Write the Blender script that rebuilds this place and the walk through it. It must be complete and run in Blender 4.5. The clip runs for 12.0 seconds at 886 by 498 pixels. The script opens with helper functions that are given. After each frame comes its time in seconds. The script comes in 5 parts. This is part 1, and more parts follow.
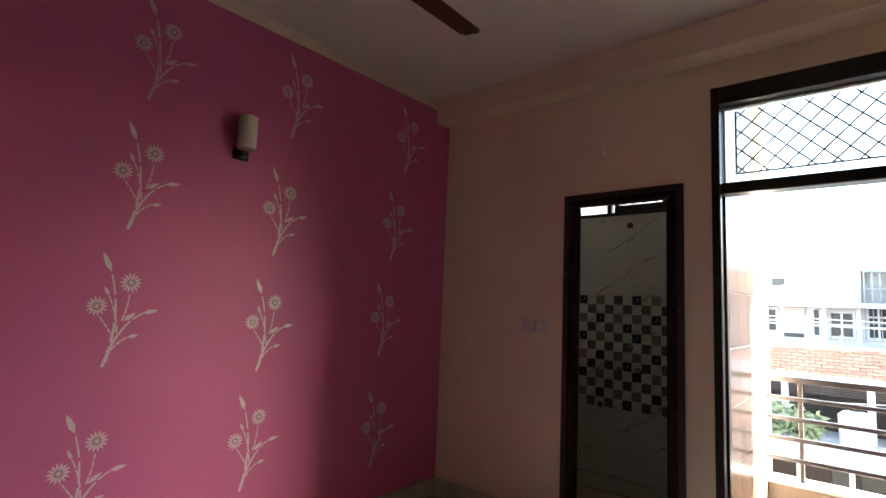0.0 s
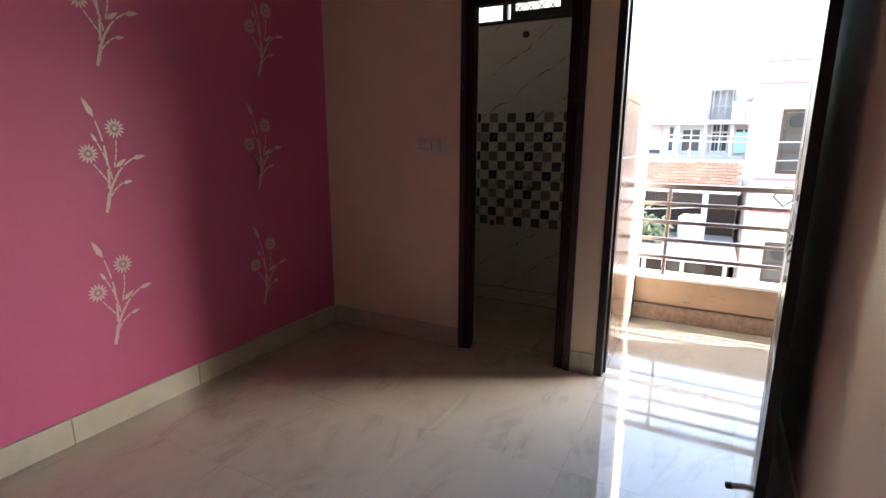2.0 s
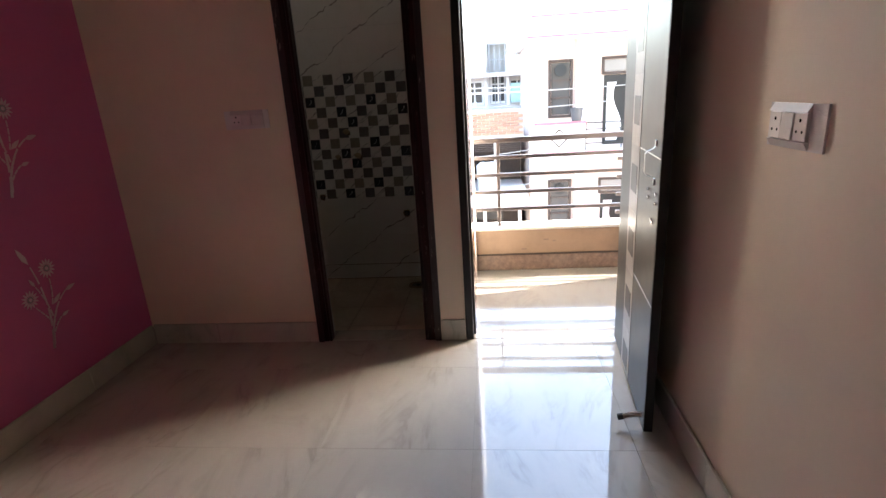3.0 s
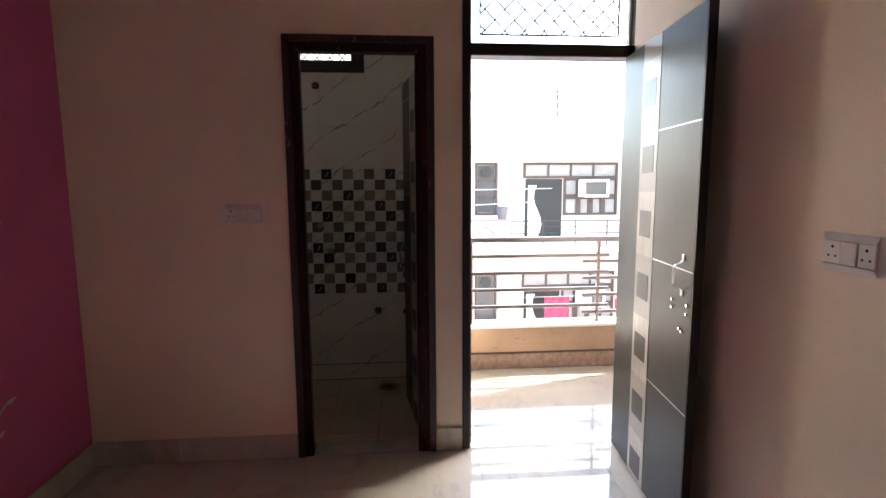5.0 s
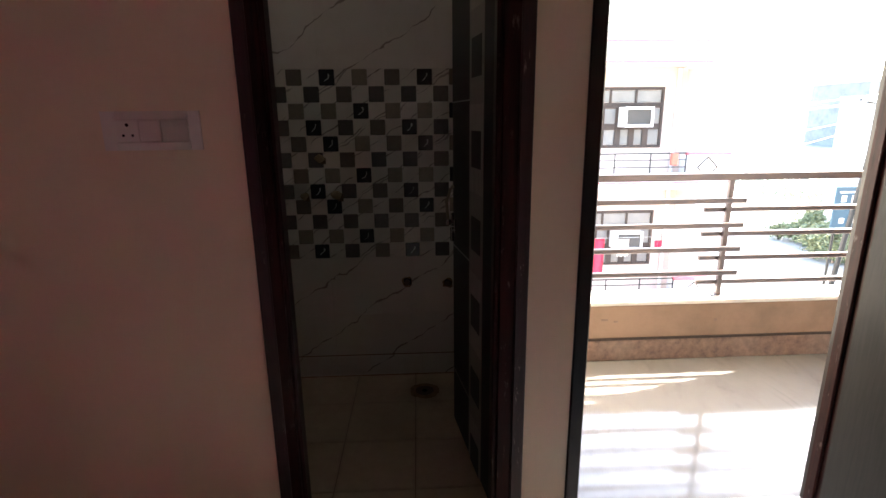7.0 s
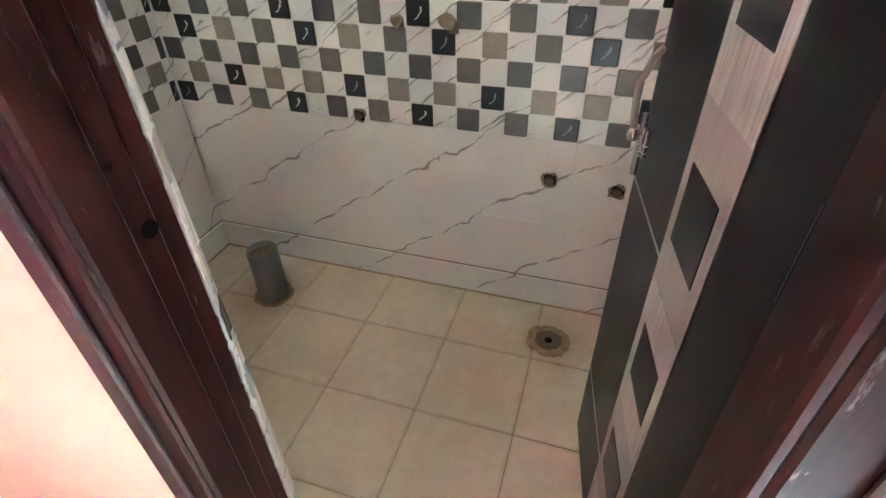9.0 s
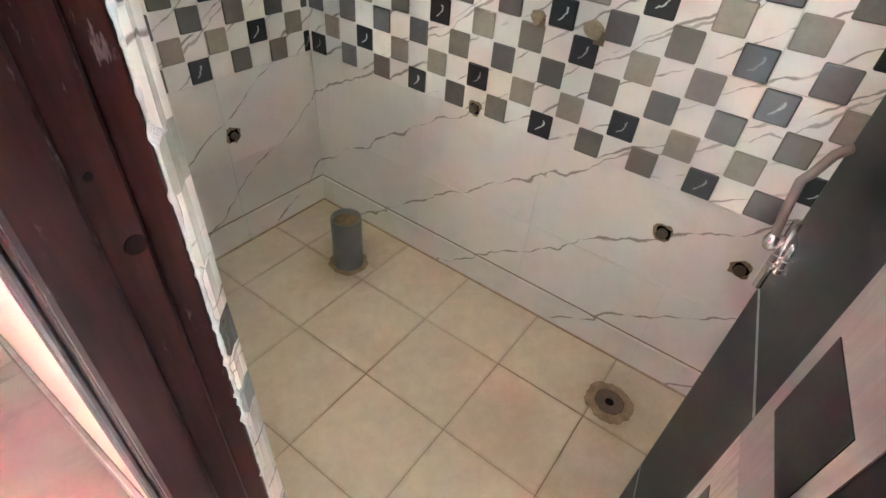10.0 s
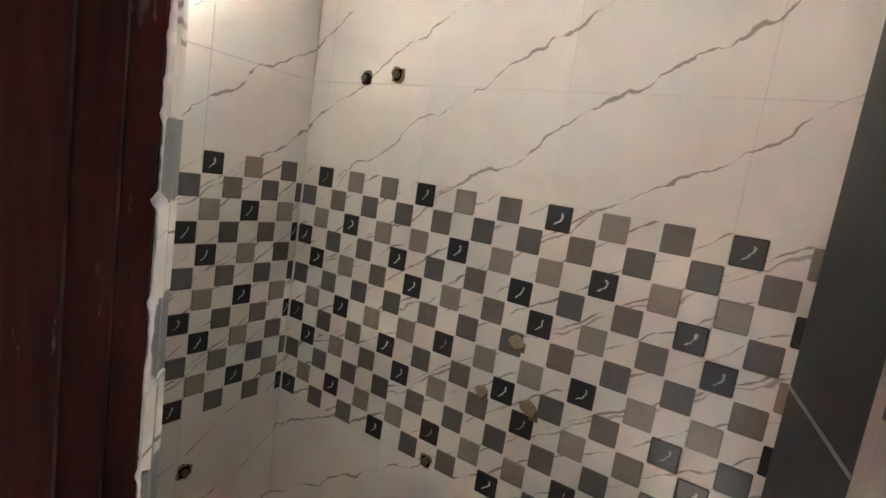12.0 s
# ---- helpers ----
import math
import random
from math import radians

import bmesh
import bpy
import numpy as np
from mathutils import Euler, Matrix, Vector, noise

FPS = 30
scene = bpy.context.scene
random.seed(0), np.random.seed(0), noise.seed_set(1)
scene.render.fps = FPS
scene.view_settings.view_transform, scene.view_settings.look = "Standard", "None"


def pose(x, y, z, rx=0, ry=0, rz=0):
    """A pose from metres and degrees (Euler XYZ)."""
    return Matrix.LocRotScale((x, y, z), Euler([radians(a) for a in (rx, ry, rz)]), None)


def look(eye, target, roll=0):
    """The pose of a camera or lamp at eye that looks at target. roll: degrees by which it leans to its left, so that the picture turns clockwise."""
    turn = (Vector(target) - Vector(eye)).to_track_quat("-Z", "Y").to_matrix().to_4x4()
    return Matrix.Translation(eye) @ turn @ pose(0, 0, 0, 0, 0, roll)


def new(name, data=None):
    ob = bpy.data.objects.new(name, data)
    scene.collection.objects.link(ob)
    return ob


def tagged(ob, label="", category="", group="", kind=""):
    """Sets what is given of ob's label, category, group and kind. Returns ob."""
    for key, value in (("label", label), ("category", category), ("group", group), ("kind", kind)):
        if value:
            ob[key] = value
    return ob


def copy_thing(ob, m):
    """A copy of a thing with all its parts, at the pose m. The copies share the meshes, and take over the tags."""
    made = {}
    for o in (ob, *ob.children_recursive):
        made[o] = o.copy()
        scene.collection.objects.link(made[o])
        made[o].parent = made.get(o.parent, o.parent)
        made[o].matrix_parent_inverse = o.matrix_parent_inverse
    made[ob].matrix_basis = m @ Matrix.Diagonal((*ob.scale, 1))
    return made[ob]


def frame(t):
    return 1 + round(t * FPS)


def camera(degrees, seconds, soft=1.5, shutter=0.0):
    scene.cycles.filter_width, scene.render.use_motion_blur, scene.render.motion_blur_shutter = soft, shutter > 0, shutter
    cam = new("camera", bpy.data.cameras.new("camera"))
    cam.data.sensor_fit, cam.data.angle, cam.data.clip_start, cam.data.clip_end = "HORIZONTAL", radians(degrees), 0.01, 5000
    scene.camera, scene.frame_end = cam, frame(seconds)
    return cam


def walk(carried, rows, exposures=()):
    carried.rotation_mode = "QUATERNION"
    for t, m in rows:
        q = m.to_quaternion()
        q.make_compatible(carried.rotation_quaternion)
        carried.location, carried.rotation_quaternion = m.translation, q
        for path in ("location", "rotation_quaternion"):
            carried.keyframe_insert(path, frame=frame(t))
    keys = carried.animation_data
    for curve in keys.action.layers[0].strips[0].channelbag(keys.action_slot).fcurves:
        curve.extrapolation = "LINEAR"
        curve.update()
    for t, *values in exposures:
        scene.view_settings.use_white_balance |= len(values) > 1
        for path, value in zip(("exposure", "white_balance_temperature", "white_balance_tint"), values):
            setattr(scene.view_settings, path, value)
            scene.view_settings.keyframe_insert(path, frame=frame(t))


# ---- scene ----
# ---------------------------------------------------------------- camera
cam = camera(82.3, 12.0)
PATH = [
    (0, (-0.334, 0.041, 1.337), (1.164, 1.349, 1.553), 2.5),
    (0.5, (-0.33, 0.047, 1.313), (1.227, 1.302, 1.289), 2.1),
    (1, (-0.323, 0.071, 1.292), (1.275, 1.257, 1.097), 1.9),
    (1.5, (-0.272, 0.123, 1.276), (1.372, 1.225, 0.99), 1.8),
    (2, (-0.169, 0.22, 1.269), (1.558, 1.134, 0.843), 0.2),
    (2.5, (-0.043, 0.381, 1.248), (1.841, 0.785, 0.713), -0.3),
    (2.7, (-0.015, 0.438, 1.269), (1.883, 0.733, 0.709), -2.1),
    (4.3, (0.004, 0.921, 1.326), (1.925, 0.81, 0.781), -0.4),
    (4.5, (-0.005, 0.949, 1.348), (1.939, 0.813, 0.897), -0.1),
    (5, (0.046, 0.978, 1.354), (2.024, 0.824, 1.102), -0.3),
    (5.5, (0.283, 0.994, 1.325), (2.262, 0.852, 1.073), -0.5),
    (6, (0.572, 1.019, 1.298), (2.546, 0.932, 0.99), -0.6),
    (6.5, (0.918, 1.092, 1.281), (2.881, 1.012, 0.904), -0.5),
    (7, (1.239, 1.107, 1.244), (3.174, 1.014, 0.745), -0.6),
    (7.2, (1.376, 1.078, 1.238), (3.298, 1.005, 0.689), -0.7),
    (8.8, (2.199, 1.065, 1.216), (3.769, 1.487, 0.052), -2.1),
    (9, (2.259, 1.05, 1.223), (3.782, 1.559, 0.031), -1.4),
    (9.5, (2.354, 1.023, 1.228), (3.744, 1.732, -0.023), -0.5),
    (10, (2.438, 1.058, 1.245), (3.725, 1.892, -0.039), 5.5),
    (10.5, (2.485, 1.062, 1.266), (3.442, 2.169, -0.098), 6.5),
    (11, (2.479, 1.069, 1.342), (3.631, 2.316, 0.286), 7.9),
    (11.5, (2.441, 1.06, 1.421), (3.893, 2.267, 0.761), 9.7),
    (12, (2.381, 1.031, 1.494), (4.054, 2.091, 1.215), 8.7),
]
walk(cam, [(t, look(eye, target, roll)) for t, eye, target, roll in PATH],
     exposures=[(0.0, 4.4, 6450, 2), (1.2, 4.15, 6550, 6), (2.5, 4.4, 6550, 7), (4.5, 4.45, 6400, 7), (5.0, 4.65, 6400, 7), (5.5, 4.6, 6400, 6), (7.2, 4.45, 6500, 7),
                (8.8, 8.5, 5600, -8), (9.5, 9.0, 5600, -6), (10.5, 9.35, 5650, -5), (11.0, 9.25, 5650, -4), (11.5, 8.85, 5700, -4), (12.0, 8.0, 6100, -1)])

# ---------------------------------------------------------------- world and sun
SUN_DIR = Vector((0.25, -0.97, 0.56)).normalized()      # towards the sun
world = bpy.data.worlds.new("world")
scene.world = world
world.use_nodes = True
wn = world.node_tree.nodes
sky = wn.new("ShaderNodeTexSky")
sky.sky_type = 'NISHITA'
sky.sun_disc = False
sky.sun_elevation = math.asin(SUN_DIR.z)
sky.sun_rotation = math.atan2(SUN_DIR.x, SUN_DIR.y)
sky.air_density, sky.dust_density = 1.0, 3.0
world.node_tree.links.new(sky.outputs[0], wn["Background"].inputs[0])
wn["Background"].inputs[1].default_value = 0.15
sun = new("sun", bpy.data.lights.new("sun", 'SUN'))
sun.data.energy, sun.data.angle, sun.data.color = 3.5, radians(0.6), (1.0, 0.95, 0.87)
sun.matrix_world = look(SUN_DIR * 40, (0, 0, 0))

vent = new("vent_daylight", bpy.data.lights.new("vent_daylight", 'AREA'))
vent.data.shape, vent.data.size, vent.data.size_y = 'RECTANGLE', 0.74, 0.31
vent.data.energy, vent.data.color = 0.045, (1.0, 0.955, 0.95)
vent.matrix_world = look((3.80, 1.646, 2.31), (2.8, 1.646, 2.31))

# ---------------------------------------------------------------- materials


class Nodes:
    """Short hand for a node tree."""

    def __init__(self, name):
        self.mat = bpy.data.materials.new(name)
        self.mat.use_nodes = True
        self.tree = self.mat.node_tree
        self.bsdf = self.tree.nodes["Principled BSDF"]

    def put(self, socket, value):
        if isinstance(value, bpy.types.NodeSocket):
            self.tree.links.new(value, socket)
        elif isinstance(value, (tuple, list)) and len(value) == 3 and socket.type == 'RGBA':
            socket.default_value = (*value, 1)
        else:
            socket.default_value = value

    def make(self, kind, **inputs):
        n = self.tree.nodes.new(kind)
        for k, v in inputs.items():
            self.put(n.inputs[k.replace("_", " ")], v)
        return n

    def math(self, op, a, b=0.0, c=0.0):
        n = self.tree.nodes.new("ShaderNodeMath")
        n.operation = op
        for i, v in enumerate((a, b, c)):
            self.put(n.inputs[i], v)
        return n.outputs[0]

    def pos(self):
        return self.tree.nodes.new("ShaderNodeNewGeometry").outputs["Position"]

    def obj(self):
        return self.tree.nodes.new("ShaderNodeTexCoord").outputs["Object"]

    def scaled(self, vec, s):
        n = self.tree.nodes.new("ShaderNodeMapping")
        self.put(n.inputs[0], vec)
        n.inputs["Scale"].default_value = s
        return n.outputs[0]

    def noise(self, vec, scale, detail=4.0, rough=0.55, dist=0.0):
        n = self.make("ShaderNodeTexNoise", Scale=scale, Detail=detail, Roughness=rough, Distortion=dist)
        self.put(n.inputs["Vector"], vec)
        return n.outputs["Fac"]

    def ramp(self, fac, stops):
        n = self.tree.nodes.new("ShaderNodeValToRGB")
        el = n.color_ramp.elements
        while len(el) < len(stops):
            el.new(0.5)
        for e, (p, c) in zip(el, stops):
            e.position = p
            e.color = (*c, 1) if isinstance(c, tuple) else (c, c, c, 1)
        self.put(n.inputs[0], fac)
        return n.outputs[0]

    def mix(self, fac, a, b, mode='MIX'):
        n = self.tree.nodes.new("ShaderNodeMix")
        n.data_type, n.blend_type = 'RGBA', mode
        self.put(n.inputs[0], fac)
        self.put(n.inputs[6], a)
        self.put(n.inputs[7], b)
        return n.outputs[2]

    def bump(self, height, strength=0.3, distance=0.002):
        n = self.make("ShaderNodeBump", Strength=strength, Distance=distance, Height=height)
        self.put(self.bsdf.inputs["Normal"], n.outputs[0])

    def done(self, base, rough, metal=0.0, spec=0.5):
        self.put(self.bsdf.inputs["Base Color"], base)
        self.put(self.bsdf.inputs["Roughness"], rough)
        self.put(self.bsdf.inputs["Metallic"], metal)
        self.put(self.bsdf.inputs["Specular IOR Level"], spec)
        return self.mat


def shade(c, f):
    return tuple(min(1.0, v * f) for v in c)


def paint(name, c, rough=0.6, bump=0.25, stain=0.12, scale=2.0):
    """Wall paint over hand-trowelled plaster: faint blotches and roller grain."""
    n = Nodes(name)
    p = n.pos()
    big = n.noise(p, scale, 5, 0.6)
    fine = n.noise(p, 90.0, 3, 0.6)
    col = n.ramp(big, [(0.3, shade(c, 1 - stain)), (0.55, c), (0.8, shade(c, 1 + stain * 0.4))])
    col = n.mix(n.math('MULTIPLY', fine, 0.12), col, shade(c, 0.8))
    n.bump(n.math('ADD', n.math('MULTIPLY', big, 1.5), n.math('MULTIPLY', fine, 0.3)), bump, 0.004)
    return n.done(col, n.math('ADD', n.math('MULTIPLY', fine, 0.15), rough - 0.07))


def plain(name, c, rough=0.5, metal=0.0, var=0.12, scale=25.0, bump=0.1):
    n = Nodes(name)
    p = n.pos()
    f = n.noise(p, scale, 4)
    g = n.noise(p, scale * 0.15, 3)
    col = n.mix(f, shade(c, 1 - var), shade(c, 1 + var))
    col = n.mix(n.math('MULTIPLY', g, 0.35), col, shade(c, 0.8))
    n.bump(f, bump, 0.001)
    return n.done(col, n.math('ADD', n.math('MULTIPLY', g, 0.2), max(0.02, rough - 0.1)), metal)


def vein_lines(n, p, period=0.4455, rise=0.297, phase=9.04, wob=0.30, width=0.025):
    """Broken diagonal marble veins, one to a tile's diagonal."""
    sep = n.tree.nodes.new("ShaderNodeSeparateXYZ")
    n.put(sep.inputs[0], p)
    u = n.math('SUBTRACT', sep.outputs[0], sep.outputs[1])
    u = n.math('SUBTRACT', u, 3.693)
    f = n.math('SUBTRACT', n.math('DIVIDE', u, period), n.math('DIVIDE', sep.outputs[2], rise))
    w1 = n.math('MULTIPLY', n.math('SUBTRACT', n.noise(p, 5.5, 2, 0.5), 0.5), wob * 1.6)
    w2 = n.math('MULTIPLY', n.math('SUBTRACT', n.noise(p, 32.0, 2, 0.6), 0.5), wob * 0.25)
    f = n.math('ADD', n.math('ADD', f, phase + 0.5 + 40), n.math('ADD', w1, w2))
    d = n.math('ABSOLUTE', n.math('SUBTRACT', n.math('FRACT', f), 0.5))
    wid = n.math('MULTIPLY', n.ramp(n.noise(p, 14.0, 2), [(0.37, 0.06), (0.62, 1.0)]), width)
    m = n.math('SUBTRACT', 1.0, n.math('DIVIDE', d, wid))
    return n.math('MAXIMUM', m, 0.0)


def marble_tile(name, c, vein, rough=0.22, strength=0.78, fine=0.0):
    n = Nodes(name)
    p = n.pos()
    cloud = n.noise(p, 3.0, 5, 0.6)
    col = n.mix(cloud, shade(c, 0.88), c)
    v = n.math('MULTIPLY', n.math('MINIMUM', n.math('MULTIPLY', vein_lines(n, p), 1.6), 1.0), strength)
    col = n.mix(v, col, vein)
    if fine:
        w = n.math('MINIMUM', n.math('MULTIPLY', vein_lines(n, p, 0.1485, 0.099, 3.3, 0.55, 0.06), 1.6), 1.0)
        w = n.math('MULTIPLY', w, n.ramp(n.noise(p, 11.0, 2), [(0.37, 0.0), (0.53, 1.0)]))
        col = n.mix(n.math('MULTIPLY', w, fine), col, vein)
    dirt = n.noise(p, 9.0, 5, 0.7)
    col = n.mix(n.math('MULTIPLY', n.ramp(dirt, [(0.5, 0.0), (0.75, 1.0)]), 0.18), col, (0.45, 0.38, 0.3))
    n.bump(cloud, 0.05, 0.001)
    return n.done(col, n.math('ADD', rough - 0.06, n.math('MULTIPLY', dirt, 0.16)))


def floor_marble(name, c, vein, rough, spec=0.62):
    n = Nodes(name)
    p = n.pos()
    info = n.tree.nodes.new("ShaderNodeObjectInfo")
    off = n.make("ShaderNodeVectorMath")
    off.operation = 'ADD'
    n.put(off.inputs[0], n.scaled(p, (0.75, 1.7, 1.0)))
    comb = n.tree.nodes.new("ShaderNodeCombineXYZ")
    n.put(comb.inputs[0], n.math('MULTIPLY', info.outputs["Random"], 9.0))
    n.put(off.inputs[1], comb.outputs[0])
    q = off.outputs[0]
    warp = n.noise(q, 1.6, 5, 0.6, 1.2)
    lines = n.math('ABSOLUTE', n.math('SUBTRACT', warp, 0.5))
    m = n.ramp(lines, [(0.0, 1.0), (0.03, 0.4), (0.085, 0.0)])
    m = n.math('MULTIPLY', m, n.ramp(n.noise(q, 3.0, 3), [(0.42, 0.0), (0.62, 1.0)]))
    cloud = n.noise(q, 2.2, 6, 0.65)
    col = n.mix(cloud, shade(c, 0.9), shade(c, 1.05))
    col = n.mix(n.math('MULTIPLY', m, 0.55), col, vein)
    smear = n.noise(p, 6.0, 5, 0.7)
    col = n.mix(n.math('MULTIPLY', n.ramp(smear, [(0.5, 0.0), (0.8, 1.0)]), 0.2), col, shade(c, 0.6))
    n.bump(n.noise(p, 1.3, 2), 0.03, 0.003)
    return n.done(col, n.math('ADD', rough, n.math('MULTIPLY', n.ramp(smear, [(0.45, 0.0), (0.85, 1.0)]), 0.10)), 0.0, spec)


def wood_stain(name, c, dark, rough=0.35, stretch=(14.0, 14.0, 1.2), spec=0.25, scuff=0.0):
    n = Nodes(name)
    p = n.pos()
    g = n.noise(n.scaled(p, stretch), 4.0, 6, 0.65)
    big = n.noise(p, 3.0, 4, 0.6)
    col = n.mix(n.ramp(g, [(0.35, 0.0), (0.65, 1.0)]), dark, c)
    col = n.mix(n.math('MULTIPLY', big, 0.35), col, dark)
    if scuff:
        k = n.ramp(n.noise(n.scaled(p, (70.0, 70.0, 16.0)), 1.0, 4, 0.7), [(0.60, 0.0), (0.67, 1.0)])
        k = n.math('MULTIPLY', k, n.ramp(n.noise(p, 7.0, 3), [(0.48, 0.0), (0.58, 1.0)]))
        col = n.mix(n.math('MULTIPLY', k, scuff), col, (0.35, 0.27, 0.25))
    n.bump(g, 0.12, 0.001)
    return n.done(col, n.math('ADD', rough - 0.06, n.math('MULTIPLY', big, 0.14)), 0.0, spec)


def speckled(name, c1, c2, scale=30.0, rough=0.8, bump=0.5, stain=(0.2, 0.15, 0.1), amount=0.3):
    n = Nodes(name)
    p = n.pos()
    a = n.noise(p, scale, 6, 0.7)
    b = n.noise(p, scale * 0.09, 5, 0.65)
    col = n.mix(n.ramp(a, [(0.35, 0.0), (0.65, 1.0)]), c1, c2)
    col = n.mix(n.math('MULTIPLY', n.ramp(b, [(0.48, 0.0), (0.72, 1.0)]), amount), col, stain)
    n.bump(a, bump, 0.004)
    return n.done(col, rough)


def bath_floor(name, c1, c2):
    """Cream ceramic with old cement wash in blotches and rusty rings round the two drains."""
    n = Nodes(name)
    p = n.pos()
    a = n.noise(p, 26.0, 6, 0.7)
    b = n.noise(p, 2.6, 6, 0.7)
    col = n.mix(n.ramp(a, [(0.35, 0.0), (0.65, 1.0)]), c1, c2)
    col = n.mix(n.math('MULTIPLY', n.ramp(b, [(0.45, 0.0), (0.7, 1.0)]), 0.45), col, (0.42, 0.3, 0.18))
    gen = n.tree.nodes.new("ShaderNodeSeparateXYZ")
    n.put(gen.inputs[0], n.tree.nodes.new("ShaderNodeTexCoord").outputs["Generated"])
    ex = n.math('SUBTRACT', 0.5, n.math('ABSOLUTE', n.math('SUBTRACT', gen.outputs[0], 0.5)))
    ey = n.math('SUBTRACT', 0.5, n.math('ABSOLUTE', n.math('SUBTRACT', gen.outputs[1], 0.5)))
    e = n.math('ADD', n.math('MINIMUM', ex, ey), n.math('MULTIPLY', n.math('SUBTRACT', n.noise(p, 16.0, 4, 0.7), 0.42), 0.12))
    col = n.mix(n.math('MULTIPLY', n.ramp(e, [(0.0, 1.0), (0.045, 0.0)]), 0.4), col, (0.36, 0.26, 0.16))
    for at, r in (((3.506, 1.096, -0.065), 0.19), ((3.448, 2.135, -0.065), 0.20)):
        d = n.make("ShaderNodeVectorMath")
        d.operation = 'DISTANCE'
        n.put(d.inputs[0], p)
        d.inputs[1].default_value = at
        f = n.math('SUBTRACT', 1.0, n.math('DIVIDE', d.outputs["Value"], r))
        f = n.math('ADD', f, n.math('MULTIPLY', n.math('SUBTRACT', n.noise(p, 12.0, 5, 0.7), 0.5), 0.9))
        col = n.mix(n.math('MULTIPLY', n.ramp(f, [(0.1, 0.0), (0.7, 1.0)]), 0.55), col, (0.3, 0.2, 0.11))
    n.bump(a, 0.08, 0.004)
    return n.done(col, n.math('ADD', 0.34, n.math('MULTIPLY', b, 0.2)))


def random_tint(name, c, spread=0.2, rough=0.8, bump=0.3, scale=40.0):
    """Pieces of one kind, each a little different."""
    n = Nodes(name)
    p = n.pos()
    info = n.tree.nodes.new("ShaderNodeObjectInfo")
    f = n.noise(p, scale, 5, 0.65)
    col = n.mix(info.outputs["Random"], shade(c, 1 - spread), shade(c, 1 + spread))
    col = n.mix(n.math('MULTIPLY', f, 0.5), col, shade(c, 0.7))
    n.bump(f, bump, 0.002)
    return n.done(col, rough)


def glass_square(name, c, rough=0.2, fleck=0.0):
    n = Nodes(name)
    p = n.pos()
    info = n.tree.nodes.new("ShaderNodeObjectInfo")
    f = n.noise(p, 40.0, 5, 0.65)
    col = n.mix(f, shade(c, 0.75), shade(c, 1.25))
    col = n.mix(n.math('MULTIPLY', info.outputs["Random"], 0.3), col, shade(c, 0.7))
    if fleck:
        sep = n.tree.nodes.new("ShaderNodeSeparateXYZ")
        n.put(sep.inputs[0], n.obj())
        u = n.math('SUBTRACT', sep.outputs[0], sep.outputs[1])
        z = sep.outputs[2]
        curve = n.math('ADD', n.math('MULTIPLY', z, 0.55), n.math('SUBTRACT', 0.004, n.math('MULTIPLY', n.math('MULTIPLY', z, z), 26.0)))
        jag = n.math('MULTIPLY', n.math('SUBTRACT', n.noise(p, 55.0, 3, 0.6), 0.5), 0.022)
        d = n.math('ABSOLUTE', n.math('SUBTRACT', n.math('ADD', u, jag), curve))
        m = n.math('MAXIMUM', n.math('SUBTRACT', 1.0, n.math('DIVIDE', d, 0.0034)), 0.0)
        m = n.math('MULTIPLY', m, n.math('LESS_THAN', n.math('ABSOLUTE', z), 0.017))
        m = n.math('MULTIPLY', m, n.math('ADD', 0.25, info.outputs["Random"]))
        col = n.mix(n.math('MULTIPLY', m, fleck), col, (0.66, 0.67, 0.67))
    n.bump(f, 0.08, 0.001)
    return n.done(col, rough)


def brushed(name, c, rough=0.25):
    n = Nodes(name)
    f = n.noise(n.scaled(n.pos(), (4.0, 4.0, 120.0)), 2.0, 3)
    return n.done(n.mix(f, shade(c, 0.8), c), n.math('ADD', rough - 0.08, n.math('MULTIPLY', f, 0.16)), 1.0)


def leafy(name, c):
    n = Nodes(name)
    f = n.noise(n.pos(), 6.0, 3)
    return n.done(n.mix(f, shade(c, 0.55), shade(c, 1.3)), 0.6)


M_PINK = paint("pink_paint", (0.60, 0.126, 0.28), 0.55, 0.12, 0.05)
M_CREAM = paint("peach_cream_paint", (0.83, 0.69, 0.528), 0.5, 0.28, 0.09)
# duller than the cream, for the unseen wall only: tempers bounced light
M_BOUNCE_TONE = paint("bounce_toning_taupe", (0.6, 0.45, 0.355), 0.6, 0.2, 0.1)
M_CEIL = paint("ceiling_paint", (0.74, 0.665, 0.62), 0.7, 0.15, 0.06)
M_STENCIL = plain("silver_stencil_paint", (0.74, 0.56, 0.59), 0.48, 0.4, 0.12, 60.0)
M_STENCIL_DARK = plain("grey_stencil_paint", (0.36, 0.3, 0.31), 0.42, 0.5, 0.12, 60.0)
M_FLOOR = floor_marble("polished_floor_marble", (0.5, 0.45, 0.385), (0.3, 0.265, 0.22), 0.035)
M_SKIRT = floor_marble("skirting_marble", (0.55, 0.53, 0.44), (0.3, 0.3, 0.24), 0.18)
M_JOINT = plain("floor_joint", (0.35, 0.33, 0.29), 0.8)
M_FRAME = wood_stain("dark_stained_wood", (0.043, 0.0115, 0.0105), (0.016, 0.006, 0.0056), 0.34, (14.0, 14.0, 1.2), 0.12, 0.3)
M_MOULD = wood_stain("worn_glossy_moulding", (0.05, 0.02, 0.02), (0.02, 0.009, 0.009), 0.45, (14.0, 14.0, 1.2), 0.5, 0.7)
